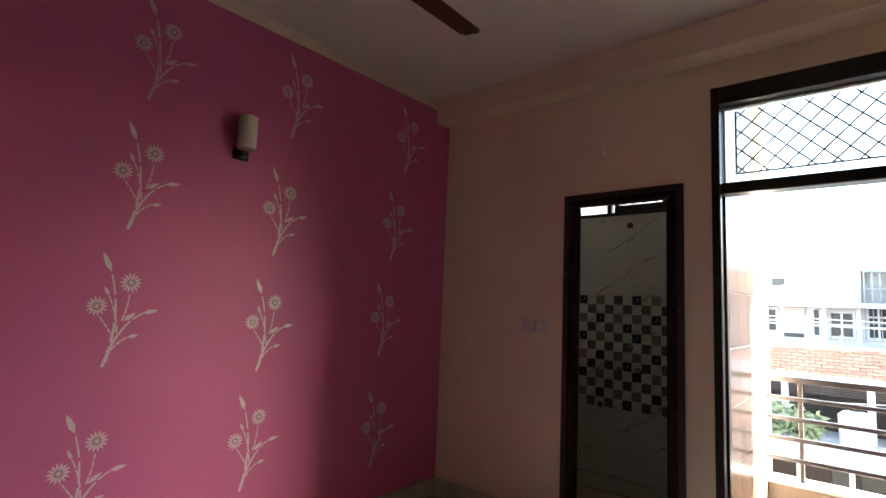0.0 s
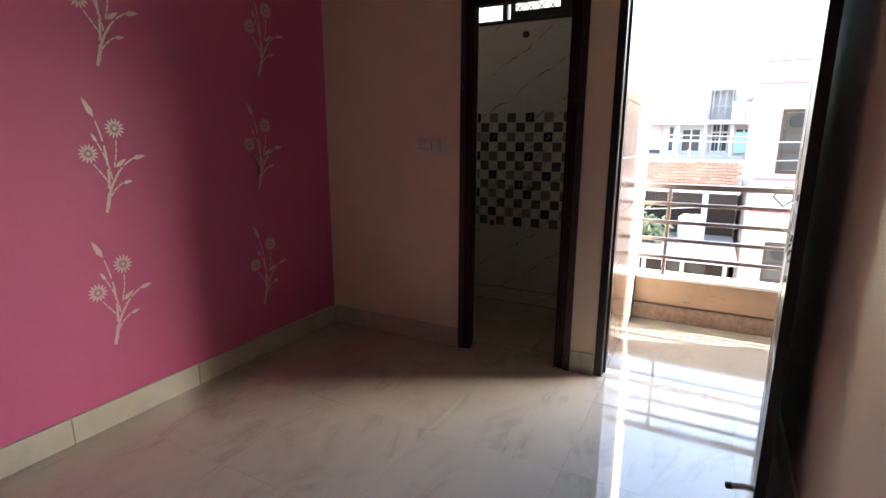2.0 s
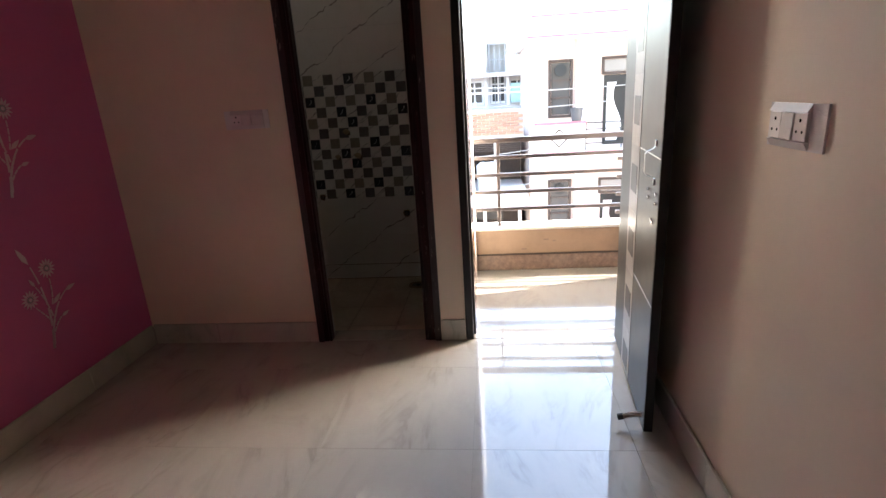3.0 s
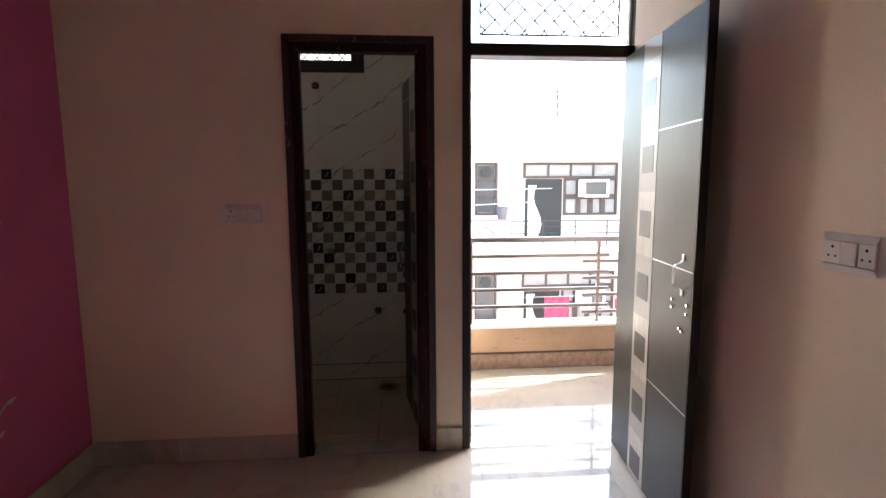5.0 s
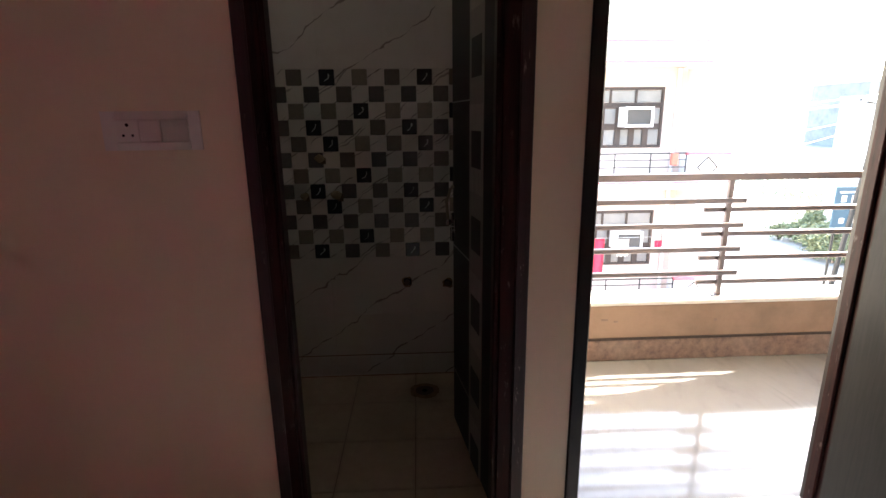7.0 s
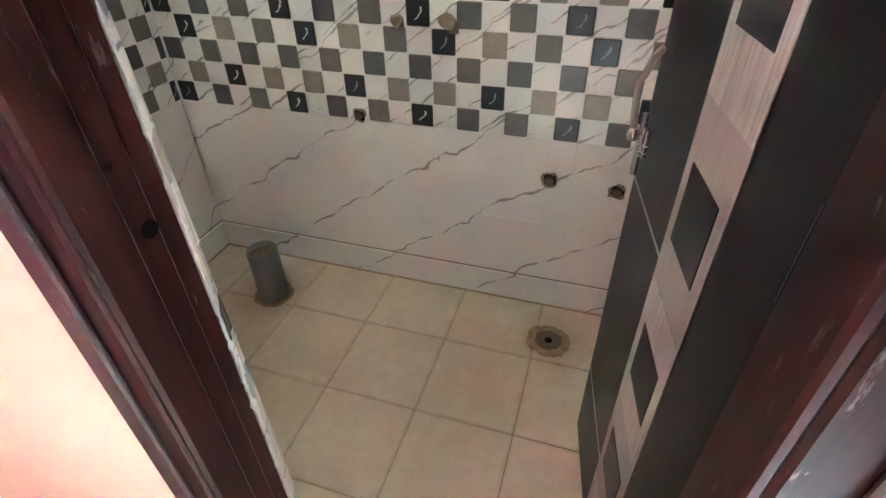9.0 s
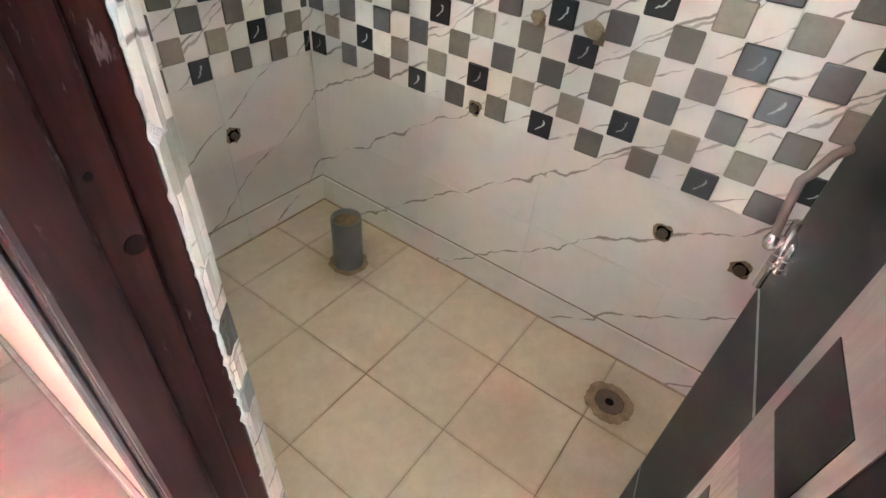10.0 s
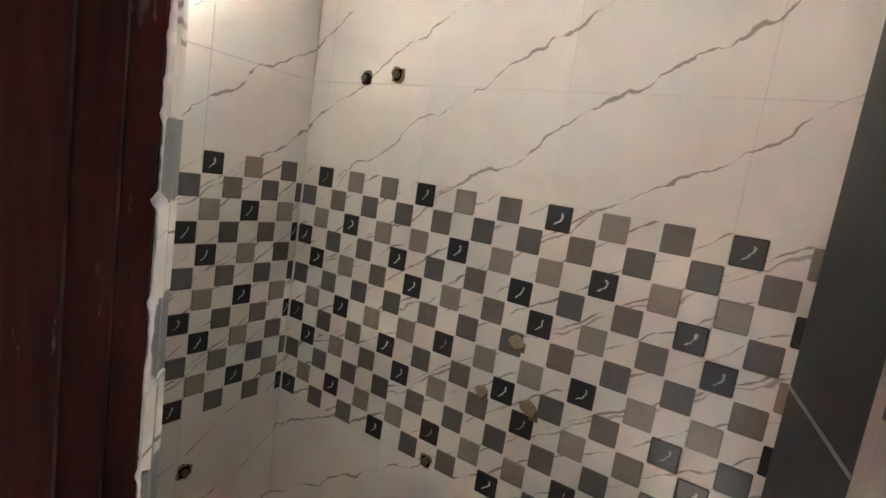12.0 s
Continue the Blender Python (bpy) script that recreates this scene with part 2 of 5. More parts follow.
M_FRAME_DARK = wood_stain("black_brown_wood", (0.024, 0.015, 0.014), (0.010, 0.008, 0.008), 0.32, (14.0, 14.0, 1.2), 0.4)
M_LEAF = wood_stain("charcoal_laminate", (0.020, 0.019, 0.0175), (0.012, 0.0115, 0.011), 0.36, (30.0, 30.0, 2.0), 0.13)
M_LEAF_SQ = wood_stain("dark_square_laminate", (0.024, 0.022, 0.021), (0.018, 0.017, 0.016), 0.34, (20.0, 20.0, 20.0), 0.16)
M_STRIP = wood_stain("pale_wood_laminate", (0.46, 0.42, 0.375), (0.27, 0.24, 0.21), 0.3, (40.0, 40.0, 2.5))
M_STRIP2 = wood_stain("greige_wood_laminate", (0.29, 0.255, 0.225), (0.24, 0.21, 0.185), 0.3, (30.0, 30.0, 2.0))
M_SILVER = brushed("silver_inlay", (0.42, 0.42, 0.41), 0.4)
M_STEEL = brushed("stainless_steel", (0.62, 0.6, 0.58), 0.25)
M_BLACK = plain("black_iron", (0.02, 0.02, 0.02), 0.45, 0.6)
M_GRILLE = plain("dull_iron_wire", (0.075, 0.062, 0.055), 0.6, 0.2, 0.2, 40.0)
M_WHITE_PLASTIC = plain("white_plastic", (0.76, 0.71, 0.67), 0.3, 0, 0.03)
M_ROCKER = plain("off_white_rocker", (0.69, 0.635, 0.595), 0.28, 0, 0.04)
# near-black: paints the shade inside holes onto flat discs and patches
M_HOLE_SHADE = plain("hole_shade_black", (0.006, 0.005, 0.005), 1.0)
M_HOLE_SHADE.node_tree.nodes["Principled BSDF"].inputs["Specular IOR Level"].default_value = 0.05
M_SHADE = plain("opal_shade", (0.74, 0.68, 0.56), 0.4, 0, 0.05)
M_FAN = wood_stain("brown_fan_enamel", (0.11, 0.05, 0.028), (0.07, 0.032, 0.02), 0.3)
M_TILE = marble_tile("white_veined_tile", (0.80, 0.75, 0.70), (0.22, 0.17, 0.14))
M_TILE_BAND = marble_tile("white_mosaic_tile", (0.80, 0.75, 0.70), (0.2, 0.165, 0.14), 0.22, 0.65, 0.85)
M_GROUT = plain("tile_grout", (0.66, 0.61, 0.56), 0.85)
M_SQ_BLACK = glass_square("black_mosaic", (0.036, 0.036, 0.038), 0.2, 1.0)
M_SQ_GREY = glass_square("slate_grey_mosaic", (0.124, 0.117, 0.11), 0.24)
M_CUT_GREY = glass_square("cut_grey_tile", (0.25, 0.25, 0.25), 0.5)
M_CUT_TAN = glass_square("cut_beige_tile", (0.33, 0.31, 0.27), 0.5)
M_SQ_BROWN = glass_square("brown_grey_mosaic", (0.175, 0.152, 0.128), 0.25)
M_SQ_TAN = glass_square("tan_mosaic", (0.29, 0.258, 0.208), 0.25)
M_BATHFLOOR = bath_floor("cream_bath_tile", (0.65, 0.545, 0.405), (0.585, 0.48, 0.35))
M_BATHJOINT = plain("dirty_joint", (0.28, 0.205, 0.13), 0.9)
M_FILLET = speckled("dirty_mortar", (0.3, 0.2, 0.12), (0.42, 0.32, 0.22), 30.0, 0.9, 0.5, (0.22, 0.15, 0.09), 0.5)
M_CEMENT = speckled("raw_cement", (0.36, 0.31, 0.25), (0.24, 0.2, 0.16), 60.0, 0.9, 0.8)
M_PLASTERWHITE = speckled("rough_white_cement", (0.78, 0.77, 0.74), (0.55, 0.55, 0.54), 45.0, 0.85, 0.9, (0.16, 0.16, 0.16), 0.45)
M_PVC = plain("grey_pvc", (0.21, 0.21, 0.215), 0.45, 0, 0.1, 30.0)
M_RUST = speckled("rust_stain", (0.19, 0.125, 0.068), (0.3, 0.215, 0.125), 40.0, 0.9, 0.5, (0.1, 0.06, 0.03), 0.5)
M_SILT_RECESS = speckled("dark_silt_and_recess", (0.12, 0.082, 0.048), (0.08, 0.055, 0.033), 60.0, 0.7, 0.5, (0.16, 0.11, 0.07), 0.4)
M_MORTAR_TAN = speckled("tan_mortar", (0.36, 0.28, 0.18), (0.26, 0.2, 0.13), 60.0, 0.9, 0.8)
M_BRASS = plain("rusty_pipe_metal", (0.1, 0.075, 0.05), 0.6, 0.4, 0.3, 60.0)
M_HANDLE = plain("pale_worn_steel", (0.6, 0.57, 0.54), 0.42, 0.6, 0.1, 60.0)
M_PULL = plain("dull_worn_bronze", (0.23, 0.19, 0.15), 0.5, 0.2, 0.2, 60.0)
M_BALFLOOR = floor_marble("polished_balcony_marble", (0.2, 0.183, 0.163), (0.14, 0.128, 0.112), 0.075)
M_PARAPET = paint("ochre_parapet_paint", (0.285, 0.188, 0.128), 0.75, 0.5, 0.25, 5.0)
M_PLINTH = speckled("granite_plinth", (0.235, 0.15, 0.11), (0.12, 0.075, 0.058), 28.0, 0.5, 0.25, (0.3, 0.24, 0.2), 0.35)
M_SILL = paint("white_ledge_paint", (0.66, 0.62, 0.56), 0.6, 0.4, 0.15, 6.0)
M_RAIL = brushed("satin_railing", (0.2, 0.165, 0.158), 0.38)
M_CLAD = random_tint("glazed_cladding", (0.125, 0.08, 0.062), 0.08, 0.18, 0.05, 12.0)
M_HOUSE = paint("white_house_paint", (0.6, 0.55, 0.52), 0.8, 0.3, 0.12, 0.7)
M_HOUSE2 = paint("peach_house_paint", (0.56, 0.43, 0.37), 0.8, 0.3, 0.12, 0.7)
M_HOUSE3 = paint("grey_house_render", (0.17, 0.172, 0.178), 0.85, 0.4, 0.3, 0.4)
M_TOWER = paint("warm_grey_render", (0.36, 0.335, 0.3), 0.85, 0.4, 0.3, 0.8)
M_RED = paint("red_band_paint", (0.5, 0.08, 0.1), 0.6, 0.2, 0.1)
M_RUSTCLOTH = plain("rust_cloth", (0.3, 0.09, 0.06), 0.9)
M_CLOTH = plain("red_cloth", (0.7, 0.05, 0.1), 0.9)
M_BRICK = random_tint("weathered_brick", (0.36, 0.19, 0.13), 0.25, 0.9, 0.5, 25.0)
M_MORTAR = plain("brick_mortar", (0.4, 0.36, 0.32), 0.9)
M_DARKBROWN = wood_stain("brown_wood_and_recess_shade", (0.06, 0.04, 0.032), (0.035, 0.024, 0.02), 0.5)
# partly opaque, for an added pane that weakens light through the transom
M_DIMPANE = plain("light_dimming_pane", (0.5, 0.48, 0.45), 0.2, 0, 0.25, 8.0)
M_DIMPANE.node_tree.nodes["Principled BSDF"].inputs["Alpha"].default_value = 0.28
M_PANE = plain("dark_window_pane", (0.06, 0.055, 0.052), 0.12, 0, 0.3, 2.0)
M_PANE.node_tree.nodes["Principled BSDF"].inputs["Specular IOR Level"].default_value = 0.2
# lighter glass colour, painting the bright reflection in the panes
M_PANE_GLARE = plain("pale_glare_pane", (0.17, 0.155, 0.145), 0.3, 0, 0.3, 3.0)
M_SHEET = speckled("pale_roof_sheet", (0.66, 0.64, 0.6), (0.56, 0.53, 0.5), 5.0, 0.7, 0.2)
M_ASPHALT = speckled("dusty_road", (0.27, 0.245, 0.21), (0.2, 0.18, 0.155), 3.0, 0.9, 0.4, (0.34, 0.3, 0.24), 0.6)
M_GREEN = leafy("foliage", (0.16, 0.175, 0.085))
# paler than the near foliage: distance haze is put into the colour
M_HAZEWOODS = leafy("haze_pale_foliage", (0.3, 0.32, 0.24))
M_BARK = speckled("bark", (0.12, 0.09, 0.06), (0.07, 0.05, 0.04), 12.0, 0.9, 0.6)
M_BLUE = plain("teal_sign_paint", (0.025, 0.06, 0.085), 0.5)
M_TANK = plain("black_tank_plastic", (0.04, 0.04, 0.045), 0.5)
M_TEAL = plain("teal_shutter", (0.3, 0.42, 0.42), 0.6)
M_WIRE = plain("cable_sheath", (0.3, 0.29, 0.28), 0.6)

# ---------------------------------------------------------------- builders
ORIGIN = {}


def add_box(bm, x0, x1, y0, y1, z0, z1, m=None):
    vs = bmesh.ops.create_cube(bm, size=1)["verts"]
    t = Matrix.LocRotScale(((x0 + x1) / 2, (y0 + y1) / 2, (z0 + z1) / 2), None, (abs(x1 - x0), abs(y1 - y0), abs(z1 - z0)))
    bmesh.ops.transform(bm, matrix=(m @ t) if m else t, verts=vs)
    return vs


def box(x0, x1, y0, y1, z0, z1, bevel=0.0, seg=2):
    bm = bmesh.new()
    add_box(bm, x0, x1, y0, y1, z0, z1)
    if bevel:
        bmesh.ops.bevel(bm, geom=bm.edges[:], offset=bevel, segments=seg, affect='EDGES', profile=0.5)
    return bm


def boxes(items, bevel=0.0):
    bm = bmesh.new()
    for b in items:
        add_box(bm, *b)
    if bevel:
        bmesh.ops.bevel(bm, geom=bm.edges[:], offset=bevel, segments=1, affect='EDGES')
    return bm


def add_tube(bm, a, b, r, seg=12, r2=None, caps=True):
    a, b = Vector(a), Vector(b)
    d = b - a
    vs = bmesh.ops.create_cone(bm, cap_ends=caps, segments=seg, radius1=r, radius2=r if r2 is None else r2, depth=d.length)["verts"]
    bmesh.ops.transform(bm, matrix=Matrix.Translation((a + b) / 2) @ d.to_track_quat('Z', 'Y').to_matrix().to_4x4(), verts=vs)
    return vs


def tube(a, b, r, seg=12, r2=None):
    bm = bmesh.new()
    add_tube(bm, a, b, r, seg, r2)
    return bm


def chain(points, r, seg=8):
    """One continuous round bar along the points."""
    bm = bmesh.new()
    pts = [Vector(p) for p in points]
    rings = []
    side = None
    for i, p in enumerate(pts):
        d = (pts[min(i + 1, len(pts) - 1)] - pts[max(i - 1, 0)]).normalized()
        side = d.orthogonal().normalized() if side is None else (side - d * side.dot(d)).normalized()
        up = d.cross(side)
        rings.append([bm.verts.new(p + (side * math.cos(2 * math.pi * k / seg) + up * math.sin(2 * math.pi * k / seg)) * r) for k in range(seg)])
    for a, b in zip(rings, rings[1:]):
        for k in range(seg):
            bm.faces.new((a[k], a[(k + 1) % seg], b[(k + 1) % seg], b[k]))
    bm.faces.new(rings[0][::-1])
    bm.faces.new(rings[-1])
    bmesh.ops.recalc_face_normals(bm, faces=bm.faces[:])
    return bm


def lathe(profile, centre, seg=24):
    """A turned shape: (radius, height) pairs round a vertical axis."""
    bm = bmesh.new()
    rings = []
    for r, z in profile:
        rings.append([bm.verts.new((centre[0] + r * math.cos(2 * math.pi * i / seg), centre[1] + r * math.sin(2 * math.pi * i / seg), centre[2] + z)) for i in range(seg)])
    for a, b in zip(rings, rings[1:]):
        for i in range(seg):
            bm.faces.new((a[i], a[(i + 1) % seg], b[(i + 1) % seg], b[i]))
    bmesh.ops.recalc_face_normals(bm, faces=bm.faces[:])
    return bm


def mesh_of(name, bm, mat, smooth=False):
    me = bpy.data.meshes.new(name)
    bm.normal_update()
    bm.to_mesh(me)
    bm.free()
    me.materials.append(mat)
    if smooth:
        for p in me.polygons:
            p.use_smooth = True
    return me


def solid(name, bm, mat, label="", category="", group="", kind="", smooth=False):
    ob = new(name, mesh_of(name, bm, mat, smooth))
    ORIGIN[ob] = Vector((0, 0, 0))
    return tagged(ob, label, category, group, kind)


def thing(name, base, label, category, group="", kind="", turn=0.0):
    ob = new(name)
    ob.empty_display_size = 0.1
    ob.matrix_basis = pose(*base, 0, 0, turn)
    ORIGIN[ob] = Vector(base) if not turn else Vector((0, 0, 0))
    return tagged(ob, label, category, group, kind)


def part(name, bm, mat, parent, label="", smooth=False):
    """bm is in world metres (or in the parent's own frame where the parent is turned)."""
    bmesh.ops.translate(bm, vec=-ORIGIN[parent], verts=bm.verts[:])
    ob = new(name, mesh_of(name, bm, mat, smooth))
    ob.parent = parent
    ORIGIN[ob] = ORIGIN[parent]
    if label:
        ob["label"] = label
    return ob


def piece(name, me, parent, at, rot=None):
    ob = new(name, me)
    ob.parent = parent
    ob.location = Vector(at) - ORIGIN[parent]
    if rot:
        ob.rotation_euler = rot
    return ob



# ---------------------------------------------------------------- plan
XW, XWI = 2.5, 2.612          # wall with the two doors: room face, far face
YP, YR = 2.5, -0.14          # pink wall, switch wall
XBACK = -1.55
ZC, ZB = 2.835, 2.665          # ceiling, underside of the beam
BX, BY, BZ = 3.693, 2.525, -0.065   # bathroom: far tile face, end tile face, floor
BYR = 0.78                   # bathroom's near side wall
S = 0.07425                   # one mosaic square

# ---------------------------------------------------------------- room shell
solid("wall_north", box(XBACK, XW, YP, YP + 0.015, -0.2, 2.77), M_PINK, "pink painted wall with stencilled silver flowers", "wall", kind="structure")
solid("wall_north_band", boxes([(XBACK, XW, YP - 0.003, YP + 0.015, 2.77, 2.95)]), M_CREAM, "cream painted band above the pink wall", "wall", kind="structure")
wall_e = solid("wall_east", boxes([
    (XW, XWI, 1.513, BY + 0.2, -0.4, 2.95), (XW, XWI, 0.830, 1.513, 2.029, 2.95), (XW, XWI, 0.69, 0.830, -0.4, 2.95),
    (XW, XWI, -0.205, 0.69, 2.525, 2.95), (XW, XWI, -2.2, -0.205, -0.4, 2.95)]), M_CREAM,
    "cream painted wall with bathroom and balcony doorways", "wall", kind="structure")
solid("wall_south", box(XBACK, XW, YR - 0.15, YR, -0.2, 2.95), M_CREAM, "cream painted wall behind the open door", "wall", kind="structure")
solid("wall_west", box(XBACK - 0.15, XBACK, YR - 0.15, YP + 0.015, -0.2, 2.95), M_BOUNCE_TONE, "dull taupe painted wall", "wall", kind="structure")
solid("ceiling", box(XBACK, XW, YR, YP, ZC, 2.95), M_CEIL, "off-white painted ceiling", "ceiling", kind="structure")
solid("beam", box(2.345, XW, YR, YP - 0.003, ZB, ZC, 0.006), M_CREAM, "cream plastered beam along the ceiling", "beam", kind="structure")
floor = solid("floor", box(XBACK, XWI + 0.02, YR, YP, -0.2, -0.003), M_JOINT, "polished marble tile floor", "floor", kind="structure")

# skirting, in lengths of marble
skirt = solid("baseboard", boxes([(XBACK, XW, YP - 0.006, YP, 0, 0.1)]), M_JOINT, "pale green marble skirting", "baseboard", kind="structure")
def skirt_len(x0, x1, y0, y1):
    part("skirting_tile", box(x0, x1, y0, y1, 0.0005, 0.12, 0.003, 1), M_SKIRT, skirt)
xs = [XBACK, -1.0, -0.4, 0.2, 0.8, 1.4, 2.0, XW - 0.012]
for a, b in zip(xs, xs[1:]):
    skirt_len(a + 0.001, b - 0.001, YP - 0.014, YP - 0.001)
for a, b in ((1.518, 2.1), (2.1, 2.486), (0.694, 0.825)):
    skirt_len(XW - 0.014, XW - 0.001, a + 0.001, b - 0.001)
for a, b in zip(xs[:-1], xs[1:-1] + [XW - 0.04]):
    skirt_len(a + 0.001, b - 0.001, YR + 0.001, YR + 0.014)

# ---------------------------------------------------------------- bathroom shell
bwall_e = solid("bathroom_wall_east", boxes([
    (BX + 0.008, BX + 0.13, 0.67, BY + 0.13, -0.4, 2.142), (BX + 0.008, BX + 0.13, 0.67, 1.232, 2.142, 2.95),
    (BX + 0.008, BX + 0.13, 2.06, BY + 0.13, 2.142, 2.95), (BX + 0.008, BX + 0.13, 1.232, 2.06, 2.50, 2.95)]), M_GROUT,
    "tiled bathroom wall with mosaic band and vent window", "wall", kind="structure")
bwall_n = solid("bathroom_wall_north", box(XWI, BX + 0.008, BY + 0.008, BY + 0.13, -0.4, 2.95), M_GROUT, "tiled bathroom wall with mosaic band", "wall", kind="structure")
bwall_s = solid("bathroom_wall_south", box(XWI, BX + 0.008, 0.67, BYR - 0.008, -0.4, 2.95), M_GROUT, "white tiled bathroom wall", "wall", kind="structure")
bwall_w = solid("bathroom_wall_west", box(2.6155, 2.645, 1.512, BY + 0.008, BZ, 2.715), M_GROUT, "white tiled bathroom wall beside the door", "wall", kind="structure")
solid("bathroom_ceiling", box(XWI, BX + 0.008, BYR - 0.008, BY + 0.008, 2.72, 2.95), M_CEIL, "white painted bathroom ceiling", "ceiling", kind="structure")
bfloor = solid("bathroom_floor", box(XWI, BX + 0.008, BYR - 0.008, BY + 0.008, -0.4, BZ - 0.003), M_BATHJOINT, "cream square bathroom floor tiles, dirty joints", "floor", kind="structure")

# ---------------------------------------------------------------- balcony shell
solid("balcony_floor", box(XWI + 0.01, 3.70, -1.9, 0.66, -0.3, -0.03), M_BALFLOOR, "polished pale marble balcony floor", "floor", kind="structure")
par = solid("balcony_parapet", box(3.70, 3.86, -1.9, 0.66, -0.6, 0.28, 0.006), M_PARAPET, "low ochre painted balcony parapet", "parapet", kind="structure")
part("ledge", box(3.688, 3.875, -1.9, 0.659, 0.281, 0.303, 0.006), M_SILL, par, "white painted ledge")
part("plinth", box(3.682, 3.699, -1.9, 0.658, -0.03, 0.088, 0.008), M_PLINTH, par, "mottled brown granite plinth")
part("plinth_edge", box(3.680, 3.699, -1.9, 0.6575, 0.0885, 0.098, 0.002, 1), M_DARKBROWN, par, "brown line over the plinth")
for y, z, w, h in ((0.135, 0.2, 0.018, 0.005), (0.074, 0.189, 0.012, 0.005), (-0.469, 0.185, 0.008, 0.007), (0.3, 0.13, 0.02, 0.004)):
    part("paint_chip", box(3.6992, 3.702, y - w, y + w, z - h, z + h, 0.0006, 1), M_PLINTH, par, "brown chip in the paint")
bal_side = solid("balcony_wall_north", box(XWI, 3.88, 0.661, 0.67, -0.6, 2.95), M_SILL, "balcony side wall with glazed cladding", "wall", kind="structure")
# unseen face: ochre instead of white weakens the light it bounces indoors
solid("balcony_wall_south", box(XWI, 3.86, -2.05, -1.9, -0.6, 3.2), M_PARAPET, "ochre painted balcony side wall", "wall", kind="structure")
solid("balcony_slab_above", box(XWI, 3.95, -2.05, 0.67, 2.95, 3.1), M_SILL, "underside of the balcony above", "ceiling", kind="structure")

# added slab, out of view: keeps sun and high sky out of the vent
solid("window_hood", box(3.83, 4.62, 0.75, 3.2, 2.60, 2.68, 0.006), M_SILL, "added unseen slab that cuts sky light through the vent", "hood", kind="structure")
# added wall: shuts off most sky behind the vent, leaves a white backdrop
solid("boundary_wall", box(4.9, 5.05, 1.05, 4.6, -6.3, 3.4), M_HOUSE, "added white wall outside the vent that blocks its sky light", "wall", kind="structure")

# ---------------------------------------------------------------- bathroom door
d1 = thing("door_1", (2.59, 1.19, 0), "dark stained wooden bathroom door, open inwards", "door", kind="structure")
FX0, FX1 = 2.488, 2.604
part("door_jamb", boxes([(FX0, 2.578, 1.458, 1.515, 0, 2.031), (2.578, 2.612, 1.469, 1.514, 0, 2.030), (FX0 + 0.001, FX0 + 0.05, 1.444, 1.458, 0, 1.962)], 0.004), M_FRAME, d1, "jamb with bolt hole")
part("door_jamb", boxes([(FX0, FX1, 0.828, 0.902, 0, 2.031), (FX0 + 0.001, FX0 + 0.05, 0.902, 0.916, 0, 1.962)], 0.004), M_FRAME, d1)
part("door_head", boxes([(FX0 + 0.001, FX1 - 0.001, 0.902, 1.458, 1.974, 2.03), (FX0 + 0.001, FX0 + 0.05, 0.916, 1.444, 1.962, 1.974)], 0.004), M_FRAME, d1)
part("moulding", boxes([(FX0 - 0.009, FX0, 1.485, 1.517, 0, 2.033), (FX0 - 0.009, FX0, 0.826, 0.86, 0, 2.033), (FX0 - 0.009, FX0, 0.86, 1.485, 2.0, 2.033)], 0.003), M_MOULD, d1, "worn glossy moulding")
part("threshold", box(2.50, 2.618, 0.916, 1.444, -0.065, 0.003, 0.003), M_SKIRT, d1, "marble threshold")
part("bolt_hole", tube((2.565, 1.4572, 0.945), (2.565, 1.459, 0.945), 0.010, 14), M_HOLE_SHADE, d1)
part("bolt_hole", tube((2.552, 1.4572, 1.02), (2.552, 1.459, 1.02), 0.004, 8), M_HOLE_SHADE, d1)


def flush_door(leaf_parent, w, h, s0, s1, squares, lines, free_right):
    """A laminate leaf from (0,0,0) along +x, its show face at +y."""
    leaf = part("leaf", box(0, w, -0.034, 0, 0.008, h, 0.002, 1), M_LEAF, leaf_parent, "charcoal laminate leaf")
    part("edge_lipping", box(w, w + 0.004, -0.033, -0.001, 0.008, h), M_FRAME_DARK, leaf)
    part("inlay_strip", box(s0, s1, 0, 0.0012, 0.008, h), M_STRIP2, leaf, "greige wood inlay strip")
    q = (s1 - s0) * 0.68
    for k, z in enumerate(squares):
        c = (s0 + s1) / 2
        if k % 2 == 0:
            part("inlay_panel", box(s0 + 0.001, s1 - 0.001, 0.0012, 0.0017, max(0.012, z - 0.136), min(h - 0.003, z + 0.136)), M_STRIP, leaf, "pale streaked wood inlay panel")
        part("inlay_square", box(c - q / 2, c + q / 2, 0.0012, 0.0024, z - 0.057, z + 0.057), M_LEAF_SQ, leaf)
    for z in lines:
        part("inlay_line", box(s1 + 0.001 if free_right else 0.0, w if free_right else s0 - 0.001, 0, 0.0014, z - 0.002, z + 0.002), M_SILVER, leaf)
    return leaf


# leaf of the bathroom door, hinged at the near side and swung in
h1 = Vector((2.612, 0.889, 0))
sw1 = math.degrees(math.atan2(0.974 - 0.889, 3.15 - 2.612))
d1l = thing("bathroom_door_leaf", (h1.x, h1.y, 0.0), "charcoal laminate bathroom door leaf standing open", "door", turn=sw1)
leaf1 = flush_door(d1l, 0.548, 1.94, 0.14, 0.30, [0.061 + 0.272 * k for k in range(7)], [0.245, 0.77, 1.30, 1.83], True)
part("bolt", boxes([(0.50, 0.552, 0, 0.008, 0.825, 0.875)], 0.002), M_STEEL, leaf1, "steel latch plate")
part("bolt_rod", boxes([(0.553, 0.575, -0.012, 0.0, 0.838, 0.868)], 0.003), M_STEEL, leaf1, "bright steel bolt end")
